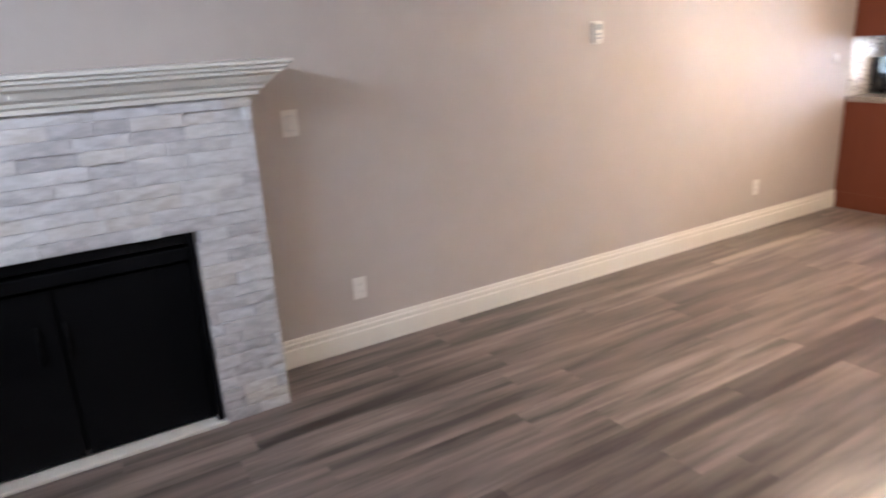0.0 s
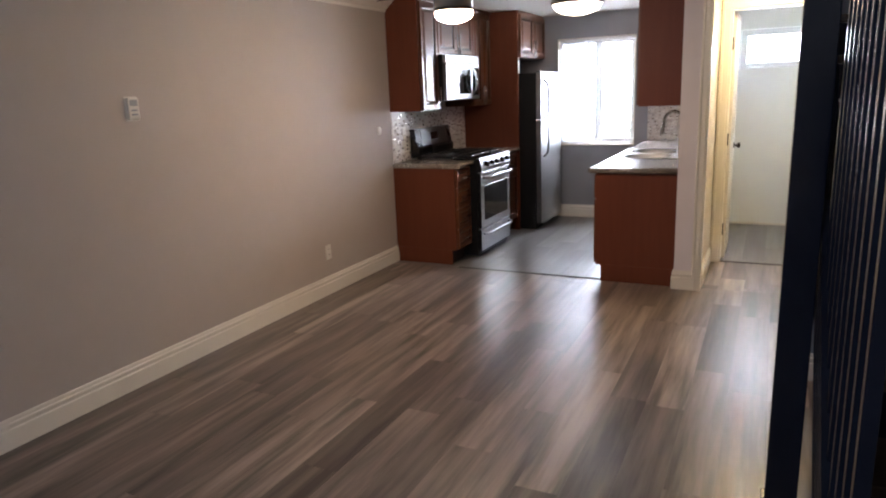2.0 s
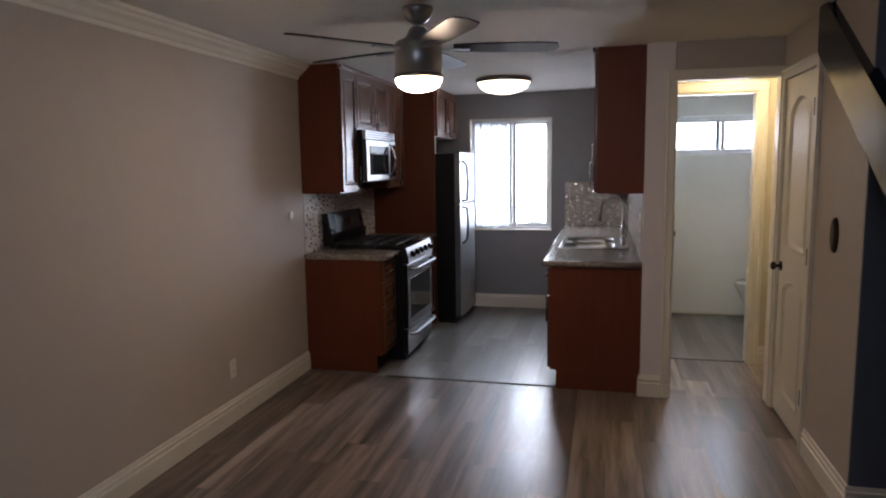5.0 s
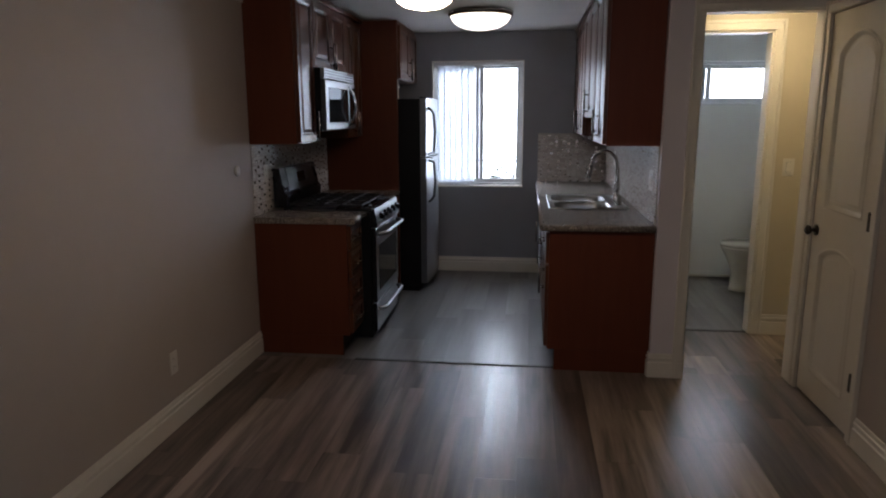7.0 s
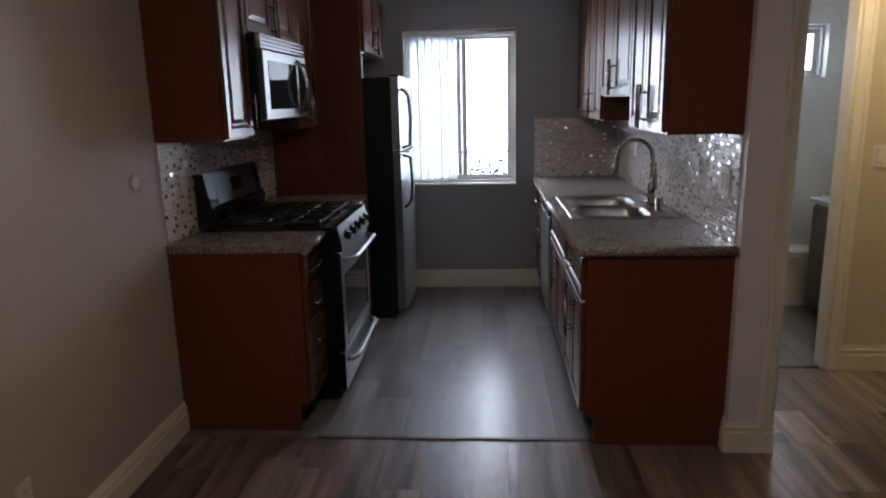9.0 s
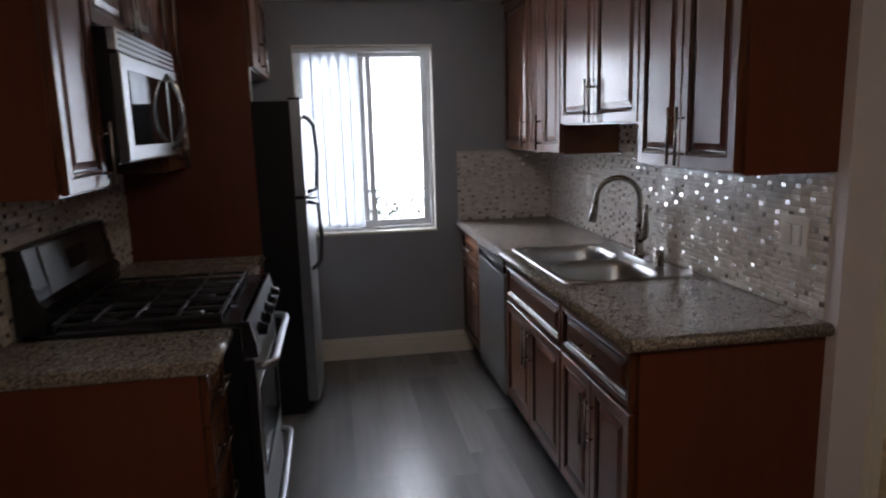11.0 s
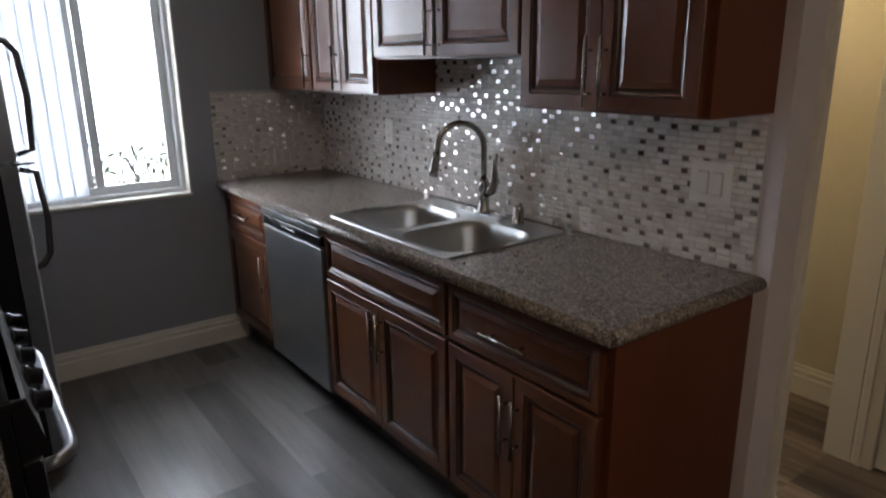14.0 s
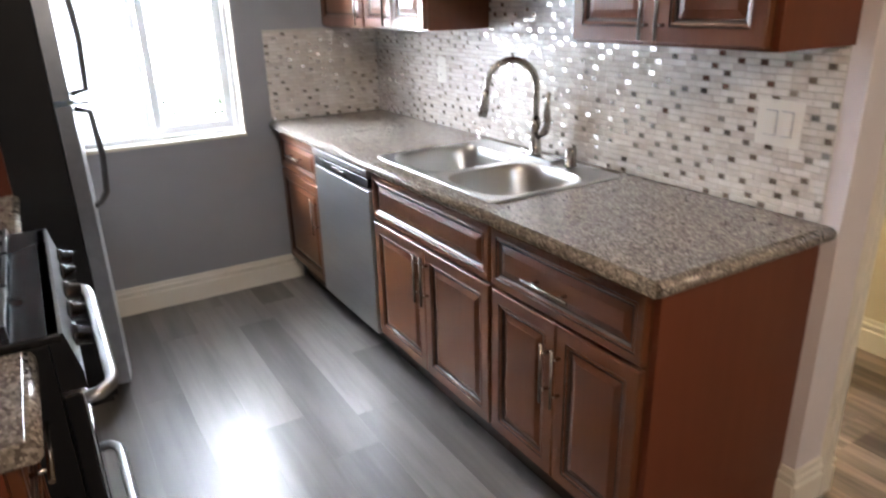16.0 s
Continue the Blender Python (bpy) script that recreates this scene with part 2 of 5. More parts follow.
def granite():
    m = bpy.data.materials.new("speckled_laminate")
    m.use_nodes = True
    n, l = m.node_tree.nodes, m.node_tree.links
    b = n["Principled BSDF"]
    co, v, r = n.new("ShaderNodeTexCoord"), n.new("ShaderNodeTexVoronoi"), n.new("ShaderNodeValToRGB")
    v.inputs["Scale"].default_value = 170
    l.new(co.outputs["Object"], v.inputs["Vector"])
    s = n.new("ShaderNodeSeparateColor")
    l.new(v.outputs["Color"], s.inputs[0])
    e = r.color_ramp.elements
    e[0].position, e[0].color = 0.0, (0.085, 0.071, 0.062, 1)
    e[1].position, e[1].color = 1.0, (0.40, 0.355, 0.31, 1)
    e.new(0.3).color = (0.165, 0.142, 0.122, 1)
    e.new(0.65).color = (0.235, 0.205, 0.177, 1)
    l.new(s.outputs[0], r.inputs[0])
    ns = n.new("ShaderNodeTexNoise")
    ns.inputs["Scale"].default_value, ns.inputs["Detail"].default_value = 22, 4
    l.new(co.outputs["Object"], ns.inputs["Vector"])
    mx = n.new("ShaderNodeMixRGB")
    mx.blend_type, mx.inputs[0].default_value = "OVERLAY", 0.22
    l.new(r.outputs[0], mx.inputs[1])
    l.new(ns.outputs["Fac"], mx.inputs[2])
    l.new(mx.outputs[0], b.inputs["Base Color"])
    b.inputs["Roughness"].default_value = 0.24
    return m


GRANITE = granite()

# ---- mesh helpers ----


def B():
    return bmesh.new()


def box(bm, x0, x1, y0, y1, z0, z1, bevel=0.0, seg=2, mi=0):
    vs = [bm.verts.new((x, y, z)) for x in (x0, x1) for y in (y0, y1) for z in (z0, z1)]
    fs = [bm.faces.new([vs[i] for i in q]) for q in ((0, 1, 3, 2), (4, 6, 7, 5), (0, 4, 5, 1), (2, 3, 7, 6), (0, 2, 6, 4), (1, 5, 7, 3))]
    for f in fs:
        f.material_index = mi
    if bevel:
        es = {e for f in fs for e in f.edges}
        bmesh.ops.bevel(bm, geom=list(es), offset=bevel, segments=seg, affect="EDGES", profile=0.5)


def prism(bm, pts, axis, a0, a1):
    """A profile of 2D points swept straight along an axis: the other two axes in order."""
    def at(p, a):
        return {"x": (a, p[0], p[1]), "y": (p[0], a, p[1]), "z": (p[0], p[1], a)}[axis]
    lo, hi = [bm.verts.new(at(p, a0)) for p in pts], [bm.verts.new(at(p, a1)) for p in pts]
    k = len(pts)
    for i in range(k):
        bm.faces.new((lo[i], lo[(i + 1) % k], hi[(i + 1) % k], hi[i]))
    bm.faces.new(lo[::-1])
    bm.faces.new(hi)


def tube(bm, pts, r, seg=10, radii=None):
    pts = [Vector(p) for p in pts]
    rings, up = [], None
    for i, p in enumerate(pts):
        d = (pts[min(i + 1, len(pts) - 1)] - pts[max(i - 1, 0)]).normalized()
        if up is None:
            up = Vector((0, 0, 1)) if abs(d.z) < 0.9 else Vector((1, 0, 0))
        side = d.cross(up).normalized()
        up = side.cross(d).normalized()
        rr = radii[i] if radii else r
        rings.append([bm.verts.new(p + (side * math.cos(a) + up * math.sin(a)) * rr) for a in [2 * math.pi * j / seg for j in range(seg)]])
    for a, b in zip(rings, rings[1:]):
        for j in range(seg):
            bm.faces.new((a[j], a[(j + 1) % seg], b[(j + 1) % seg], b[j])).smooth = True
    bm.faces.new(rings[0][::-1])
    bm.faces.new(rings[-1])


def lathe(bm, cx, cy, profile, seg=32, squash=(1, 1)):
    """A profile of (radius, height) turned about an upright axis."""
    rings = [[bm.verts.new((cx + r * squash[0] * math.cos(2 * math.pi * j / seg), cy + r * squash[1] * math.sin(2 * math.pi * j / seg), z)) for j in range(seg)] for r, z in profile]
    for a, b in zip(rings, rings[1:]):
        for j in range(seg):
            bm.faces.new((a[j], a[(j + 1) % seg], b[(j + 1) % seg], b[j])).smooth = True
    bm.faces.new(rings[0][::-1])
    bm.faces.new(rings[-1])


def mesh(name, bm, *mats):
    bmesh.ops.recalc_face_normals(bm, faces=bm.faces)
    me = bpy.data.meshes.new(name)
    bm.to_mesh(me)
    bm.free()
    for m in mats:
        me.materials.append(m)
    return me


def part(name, bm, mat, parent, label=""):
    mats = mat if isinstance(mat, tuple) else (mat,)
    ob = new(name, mesh(name, bm, *mats))
    ob.parent = parent
    if parent.type == "EMPTY":
        ob.matrix_parent_inverse = Matrix.Translation(-parent.location)
    return tagged(ob, label)


def thing(name, at, label, category, group=""):
    ob = new(name)
    ob.location, ob.empty_display_size = at, 0.1
    return tagged(ob, label, category, group)


def solid(name, bm, mat, label, category, kind="", group=""):
    mats = mat if isinstance(mat, tuple) else (mat,)
    return tagged(new(name, mesh(name, bm, *mats)), label, category, group, kind)


def boxes(name, mat, rows, label, category, kind="structure", bevel=0.0):
    bm = B()
    for r in rows:
        box(bm, *r, bevel=bevel)
    return solid(name, bm, mat, label, category, kind)


# ---- structure ----
YL, YR, YH, XB, H = 3.19, 0.70, 0.52, 8.49, 2.325
boxes("wall_north", PAINT, [(-0.8, 8.64, YL, YL + 0.12, -0.1, H + 0.1)], "long greige painted living room wall", "wall")
KW = (1.506, 2.38, 0.866, 2.053)
boxes("wall_east", SLATE, [(XB, 8.64, 0.61, KW[0], -0.1, H + 0.1), (XB, 8.64, KW[1], YL, -0.1, H + 0.1), (XB, 8.64, KW[0], KW[1], -0.1, KW[2]), (XB, 8.64, KW[0], KW[1], KW[3], H + 0.1)],
      "slate grey kitchen wall with a window opening", "wall")
BW = (-0.84, 0.44, 1.635, 2.025)
boxes("wall_bath_east", BATHWHITE, [(XB, 8.64, -1.12, BW[0], -0.1, H + 0.1), (XB, 8.64, BW[1], 0.61, -0.1, H + 0.1), (XB, 8.64, BW[0], BW[1], -0.1, BW[2]), (XB, 8.64, BW[0], BW[1], BW[3], H + 0.1)],
      "white bathroom wall with a high window opening", "wall")
boxes("wall_kitchen_side", PILLAR, [(5.80, XB, YH + 0.004, YR, -0.1, H)], "pale lilac wall between kitchen and hall", "wall")
boxes("wall_hall_north", CREAM, [(5.88, 6.72, YH, YH + 0.004, 0, H)], "cream hall wall face", "wall")
boxes("wall_bath_north", BATHWHITE, [(6.82, XB, YH - 0.002, YH + 0.004, 0, H)], "white bathroom wall face", "wall")
boxes("wall_header", PAINT, [(5.80, 5.90, -0.11, YH, 2.095, H)], "painted header over the hall opening", "wall")
CD = (5.08, 5.725, 2.06)
boxes("wall_closet", PAINT, [(4.36, CD[0], -0.23, -0.11, -0.1, H), (CD[1], 5.90, -0.23, -0.11, -0.1, H), (CD[0], CD[1], -0.23, -0.11, CD[2], H)], "greige closet wall with a door opening", "wall")
boxes("wall_closet_end", BLUEWALL, [(4.352, 4.36, -0.228, -0.112, 0, H), (4.36, 4.46, -1.05, -0.23, -0.1, H)], "muted blue wall end under the stairs", "wall")
boxes("wall_hall_south", CREAM, [(5.80, 5.90, -0.62, -0.23, -0.1, H), (5.90, 6.72, -0.62, -0.50, -0.1, H)], "cream hall wall", "wall")
BD = (-0.155, 0.445, 2.09)
boxes("wall_bath_west", CREAM, [(6.72, 6.82, -1.12, BD[0], -0.1, H), (6.72, 6.82, BD[1], YH, -0.1, H), (6.72, 6.82, BD[0], BD[1], BD[2], H)], "cream wall round the bathroom doorway", "wall")
boxes("wall_bath_south", BATHWHITE, [(6.82, XB, -1.12, -1.0, -0.1, H)], "white bathroom wall", "wall")
boxes("wall_south", PAINT, [(-0.8, 5.9, -1.17, -1.05, -0.1, 4.6)], "wall beside the staircase", "wall")
FW = (0.45, 1.95, 1.95, 2.27)
boxes("wall_west", PAINT, [(-0.92, -0.8, -1.17, FW[0], -0.1, H + 0.1), (-0.92, -0.8, FW[1], 3.31, -0.1, H + 0.1), (-0.92, -0.8, FW[0], FW[1], -0.1, FW[2]), (-0.92, -0.8, FW[0], FW[1], FW[3], H + 0.1)],
      "greige wall with the front window opening", "wall")
SW = (2.5, 5.0)
boxes("ceiling", CEILING, [(-0.8, 8.64, -0.10, YL, H, H + 0.12), (-0.8, SW[0], -1.17, -0.10, H, H + 0.12), (SW[1], 8.64, -1.17, -0.10, H, H + 0.12)], "off-white textured ceiling with a stair opening", "ceiling")
# Added shell and lid in near-black navy, closing the stair opening off from the sky.
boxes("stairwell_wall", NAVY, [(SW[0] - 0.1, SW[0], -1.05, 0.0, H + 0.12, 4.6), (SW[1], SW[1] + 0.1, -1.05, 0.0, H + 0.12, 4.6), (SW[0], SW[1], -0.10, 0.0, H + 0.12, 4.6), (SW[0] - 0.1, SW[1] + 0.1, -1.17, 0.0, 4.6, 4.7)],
      "added navy shell closing the stair opening above", "wall")
boxes("ground", CONCRETE, [(-60, 60, -60, 60, -0.5, -0.101)], "pale concrete ground outside", "ground")
fl = boxes("floor", SUBFLOOR, [(-0.8, 8.64, -1.17, YL, -0.1, -0.012)], "wood-look plank floor", "floor")


def board_profile(face, out, h=0.145, t=0.018):
    """A stepped baseboard: points of depth and height from a wall face, out to the side of sign out."""
    return [(face + out * d, z) for d, z in ((0, 0.0), (t, 0.0), (t, h * 0.64), (t - 0.007, h * 0.66), (t - 0.007, h * 0.73), (t - 0.002, h * 0.77), (t - 0.002, h * 0.84), (t - 0.009, h * 0.87), (t - 0.009, h * 0.93), (t - 0.011, h), (0, h))]


def baseboard(axis, face, out, a0, a1, name="baseboard"):
    bm = B()
    prism(bm, board_profile(face, out), axis, a0, a1)
    return solid(name, bm, TRIM, "white stepped baseboard along the wall", "baseboard", "structure")


baseboard("x", YL, -1, 1.049, 5.945)
baseboard("x", YL, -1, -0.8, -0.583)
baseboard("y", XB, -1, 1.27, 2.45)
baseboard("y", 5.80, -1, YH - 0.012, YR + 0.012)
baseboard("x", YR, 1, 5.79, 5.842)
baseboard("x", -0.11, 1, 4.345, CD[0] - 0.065)
baseboard("y", 4.352, -1, -1.05, -0.098)
baseboard("x", -0.50, 1, 5.90, 6.72)
baseboard("y", 6.72, -1, -0.483, BD[0] - 0.07)
baseboard("x", YH, -1, 5.90, 6.655)
bm = B()
prism(bm, [(YL, 2.220), (YL - 0.012, 2.220), (YL - 0.015, 2.240), (YL - 0.03, 2.248), (YL - 0.05, 2.270), (YL - 0.075, 2.285), (YL - 0.08, 2.300), (YL - 0.098, 2.307), (YL - 0.10, H), (YL, H)], "x", -2.065, 5.96)
solid("crown_moulding", bm, TRIM, "painted crown moulding under the ceiling", "moulding", "structure")


def casing(name, axis, face, out, a0, a1, top, w=0.065, t=0.016, mat=TRIM):
    """Trim round an opening: two jambs and a head, on a wall face, with an eased inner step."""
    bm = B()
    lo, hi = sorted((face, face + out * t))
    lo2, hi2 = sorted((face, face + out * (t + 0.007)))
    def put(a, b, z0, z1, deep):
        p, q = (lo2, hi2) if deep else (lo, hi)
        if axis == "y":
            box(bm, p, q, a, b, z0, z1, 0.003)
        else:
            box(bm, a, b, p, q, z0, z1, 0.003)
    put(a0 - w * 0.68, a0 - 0.001, 0, top + 0.001, False)
    put(a0 - w, a0 - w * 0.68, 0, top + w, True)
    put(a1 + 0.001, a1 + w * 0.68, 0, top + 0.001, False)
    put(a1 + w * 0.68, a1 + w, 0, top + w, True)
    put(a0 - w * 0.68, a1 + w * 0.68, top + 0.001, top + w * 0.68, False)
    put(a0 - w * 0.68, a1 + w * 0.68, top + w * 0.68, top + w, True)
    return solid(name, bm, mat, "white painted casing round an opening", "trim", "structure")


casing("trim_hall_opening", "y", 5.80, -1, -0.092, YH - 0.002, 2.092, w=0.055)
boxes("jamb_hall_opening", TRIM, [(5.802, 5.9, YH - 0.012, YH - 0.001, 0, 2.085), (5.802, 5.9, -0.109, -0.092, 0, 2.085), (5.802, 5.9, -0.109, YH - 0.001, 2.085, 2.0945)], "white jamb lining of the hall opening", "trim")
bm = B()
prism(bm, [(-0.50, 1.775), (-0.484, 1.775), (-0.484, 1.795), (-0.492, 1.80), (-0.492, 1.85), (-0.482, 1.855), (-0.482, 1.875), (-0.50, 1.88)], "x", 5.90, 6.72)
solid("trim_hall_rail", bm, TRIM, "white stepped rail moulding on the hall wall", "trim", "structure")
casing("trim_bathroom", "y", 6.72, -1, BD[0], BD[1], BD[2], w=0.068)
boxes("jamb_bathroom", TRIM, [(6.722, 6.83, BD[0] - 0.001, BD[0] + 0.014, 0, BD[2]), (6.722, 6.83, BD[1] - 0.014, BD[1] + 0.001, 0, BD[2]), (6.722, 6.83, BD[0], BD[1], BD[2] - 0.014, BD[2] + 0.001)], "white jamb lining of the bathroom doorway", "trim")
casing("trim_closet", "x", -0.11, 1, CD[0], CD[1], CD[2], w=0.06, mat=DOORWHITE)
boxes("threshold_strip", STRIP, [(5.866, 5.892, 1.26, 2.53, 0.0005, 0.007)], "dark floor transition strip", "trim", bevel=0.002)
boxes("threshold_bathroom", STRIP, [(6.735, 6.765, BD[0] + 0.015, BD[1] - 0.015, 0.0005, 0.005)], "grey threshold strip in the bathroom doorway", "trim", bevel=0.0015)

# ---- windows ----


def sliding_window(name, y0, y1, z0, z1, mull, label):
    """A white aluminium slider set in the east wall: frame, sash bars and two panes."""
    w = tagged(new(name), label, "window", "", "structure")
    w.location = (8.58, y0, z0)
    bm = B()
    f = 0.022
    for r in ((y0 + 0.001, y1 - 0.001, z0 + 0.001, z0 + f), (y0 + 0.001, y1 - 0.001, z1 - f, z1 - 0.001), (y0 + 0.001, y0 + f, z0 + f, z1 - f), (y1 - f, y1 - 0.001, z0 + f, z1 - f)):
        box(bm, 8.555, 8.635, *r, 0.003)
    part("window_frame", bm, ALU, w)
    for a, b, x in ((y0 + f, mull + 0.045, 8.60), (mull - 0.04, y1 - f, 8.575)):
        bm = B()
        s = 0.04
        for r in ((a, b, z0 + f, z0 + f + s), (a, b, z1 - f - s, z1 - f), (a, a + s, z0 + f + s, z1 - f - s), (b - s, b, z0 + f + s, z1 - f - s)):
            box(bm, x, x + 0.02, *r, 0.002)
        sash = part("sash", bm, ALU, w)
        bm = B()
        box(bm, x + 0.008, x + 0.012, a + s - 0.004, b - s + 0.004, z0 + f + s - 0.004, z1 - f - s + 0.004)
        p = part("pane", bm, PANE, sash, "clear window pane")
        p.visible_shadow = False
    return w


kw = sliding_window("window_1", *KW, 1.93, "white aluminium kitchen sliding window")
bm = B()
box(bm, XB - 0.012, 8.556, KW[0] - 0.01, KW[1] + 0.01, KW[2] - 0.016, KW[2] + 0.001, 0.004)
part("window_sill", bm, TRIM, kw)
bm = B()
for r in ((KW[0] - 0.006, KW[0] + 0.002, KW[2], KW[3] + 0.006), (KW[1] - 0.002, KW[1] + 0.006, KW[2], KW[3] + 0.006), (KW[0] + 0.002, KW[1] - 0.002, KW[3] - 0.002, KW[3] + 0.006)):
    box(bm, XB - 0.006, 8.556, *r, 0.001)
part("reveal", bm, TRIM, kw)
sliding_window("window_2", *BW, -0.19, "white sliding bathroom window set high")
fwin = tagged(new("window_3"), "white framed front window", "window", "", "structure")
fwin.location = (-0.86, FW[0], FW[2])
bm = B()
for r in ((FW[0] + .001, FW[1] - .001, FW[2] + .001, FW[2] + 0.04), (FW[0] + .001, FW[1] - .001, FW[3] - 0.04, FW[3] - .001), (FW[0] + .001, FW[0] + 0.04, FW[2] + 0.04, FW[3] - 0.04), (FW[1] - 0.04, FW[1] - .001, FW[2] + 0.04, FW[3] - 0.04), (1.18, 1.22, FW[2] + 0.04, FW[3] - 0.04)):
    box(bm, -0.915, -0.87, *r, 0.003)
part("window_frame", bm, ALU, fwin)

blinds = thing("vertical_blind", (8.53, 2.2, KW[3] - 0.03), "white vertical blind drawn to one side of the window", "blind")
bm = B()
box(bm, 8.519, 8.552, KW[0] + 0.012, KW[1] - 0.012, KW[3] - 0.036, KW[3] - 0.006, 0.003)
part("head_rail", bm, ALU, blinds)
for i in range(6):
    y = 2.30 - i * 0.058
    a = radians(72 + 9 * math.sin(i * 2.1))
    bm = B()
    c, s = math.cos(a) * 0.042, math.sin(a) * 0.042
    k = 5
    vs = []
    for j in range(k + 1):
        u = j / k * 2 - 1
        bow = 0.006 * (1 - u * u)
        px, py = 8.534 + u * c * 0.5 + bow, y + u * s * 0.92
        vs.append((bm.verts.new((px, py, KW[2] + 0.03)), bm.verts.new((px, py, KW[3] - 0.036))))
    for p, q in zip(vs, vs[1:]):
        bm.faces.new((p[0], q[0], q[1], p[1])).smooth = True
    bmesh.ops.solidify(bm, geom=bm.faces[:], thickness=0.0014)
    part("slat", bm, BLIND, blinds)

# ---- outside the windows ----
bm = B()
box(bm, 12.0, 12.05, -8, 9, -0.1, 7)
solid("backdrop", bm, SKYGLOW, "bright hazy distance outside", "backdrop", "structure")
rail = thing("balcony_railing", (9.6, 1.9, -0.1), "pale metal railing outside the window", "railing")
bm = B()
for z in (0.35, 1.02):
    box(bm, 9.58, 9.61, -0.6, 3.4, z, z + 0.03)
part("rail", bm, ALU, rail)
for i in range(34):
    bm = B()
    y = -0.55 + i * 0.12
    box(bm, 9.588, 9.602, y, y + 0.014, -0.1 if i % 8 == 0 else 0.37, 1.025)
    part("post", bm, ALU, rail)
for k, (sy, sx) in enumerate(((1.75, 10.1), (2.5, 10.3), (1.2, 10.4))):
    sh = thing("shrub", (sx, sy, -0.1), "hazy green shrub outside the window", "shrub", "shrubs outside")
    rnd = random.Random(40 + k)
    bm = B()
    for s in range(5):
        a = rnd.uniform(0, 6.28)
        tube(bm, [(sx, sy, -0.1), (sx + 0.08 * math.cos(a), sy + 0.08 * math.sin(a), 0.5), (sx + 0.22 * math.cos(a), sy + 0.22 * math.sin(a), 0.85)], 0.008, 6)
    part("stem", bm, TREADWOOD, sh)
    bm = B()
    for s in range(150):
        a, z = rnd.uniform(0, 6.28), rnd.uniform(0.25, 0.92)
        r = rnd.uniform(0.05, 0.34) * (1.25 - 0.5 * z)
        m = pose(sx + r * math.cos(a), sy + r * math.sin(a), z, rnd.uniform(0, 180), rnd.uniform(0, 180), rnd.uniform(0, 360))
        v = [bm.verts.new(m @ Vector(q)) for q in ((-0.05, 0, 0), (0, 0.018, 0.004), (0.05, 0, 0), (0, -0.018, 0.004))]
        bm.faces.new(v)
    part("leaves", bm, FOLIAGE, sh)

# ---- fireplace ----
FX0, FX1, FY = -0.583, 1.049, 2.856
fp = thing("fireplace", (0.2, 3.0, 0), "white stacked-stone fireplace with a white mantel", "fireplace")
bm = B()
box(bm, FX0, -0.278, FY + 0.03, YL - 0.001, 0, 1.352)
box(bm, 0.762, FX1 - 0.012, FY + 0.03, YL - 0.001, 0, 1.352)
box(bm, -0.278, 0.762, FY + 0.03, YL - 0.001, 0.882, 1.352)
part("core", bm, GROUT, fp)
bm = B()
box(bm, -0.277, 0.761, FY + 0.12, FY + 0.14, 0, 0.881)
part("firebox_back", bm, FIREBLACK, fp, "black metal firebox back")
for z in (0.745, 0.812):
    bm = B()
    box(bm, -0.246, 0.734, FY + 0.02, FY + 0.118, z, z + 0.05, 0.004)
    part("louvre_rail", bm, FIREBLACK, fp)
for a, b in ((-0.276, -0.248), (0.737, 0.760)):
    bm = B()
    box(bm, a, b, FY + 0.01, FY + 0.118, 0.02, 0.865, 0.003)
    part("firebox_jamb", bm, FIREBLACK, fp)
bm = B()
box(bm, -0.276, 0.760, FY + 0.012, FY + 0.118, 0.866, 0.8815, 0.003)
part("firebox_lintel", bm, FIREBLACK, fp)
for a, b in ((-0.243, 0.237), (0.247, 0.732)):
    bm = B()
    box(bm, a, b, FY + 0.05, FY + 0.056, 0.03, 0.73, 0.002)
    d = part("fire_door", bm, FIREBLACK, fp, "sooty black fire door")
    bm = B()
    tube(bm, [((a + b) / 2 - 0.03 + (0.2 if a < 0 else -0.2), FY + 0.03, 0.45), ((a + b) / 2 - 0.03 + (0.2 if a < 0 else -0.2), FY + 0.03, 0.6)], 0.006)
    part("handle", bm, FIREBLACK, d)
bm = B()
box(bm, -0.288, 0.772, FY - 0.012, FY + 0.115, 0.001, 0.018, 0.003)
part("hearth_edge", bm, TRIM, fp, "white edge strip at the hearth")
bm = B()
prof = [(0.0, 1.357), (0.012, 1.357), (0.014, 1.374), (0.03, 1.382), (0.034, 1.394), (0.052, 1.406), (0.072, 1.430), (0.090, 1.440), (0.094, 1.452), (0.108, 1.458), (0.110, 1.470), (0.124, 1.474), (0.126, 1.486)]
rings = []
for d, z in prof:
    rings.append([bm.verts.new(p) for p in ((FX0 - d - 0.02, YL - 0.001, z), (FX0 - d - 0.02, FY - d - 0.01, z), (FX1 + d + 0.02, FY - d - 0.01, z), (FX1 + d + 0.02, YL - 0.001, z))])
for a, b in zip(rings, rings[1:]):
    for j in range(3):
        bm.faces.new((a[j], a[j + 1], b[j + 1], b[j]))
bm.faces.new(rings[-1])
bm.faces.new(rings[0][::-1])
bm.faces.new([r[0] for r in rings] + [])
bm.faces.new([r[3] for r in rings[::-1]])
part("mantel", bm, TRIM, fp, "white moulded mantel shelf")

# ---- staircase ----
st = thing("staircase", (3.0, -0.5, 0), "dark open staircase with navy stringers and spindles", "staircase")


def stair_z(x):
    return 1.21 + 0.70 * (x - 3.72)


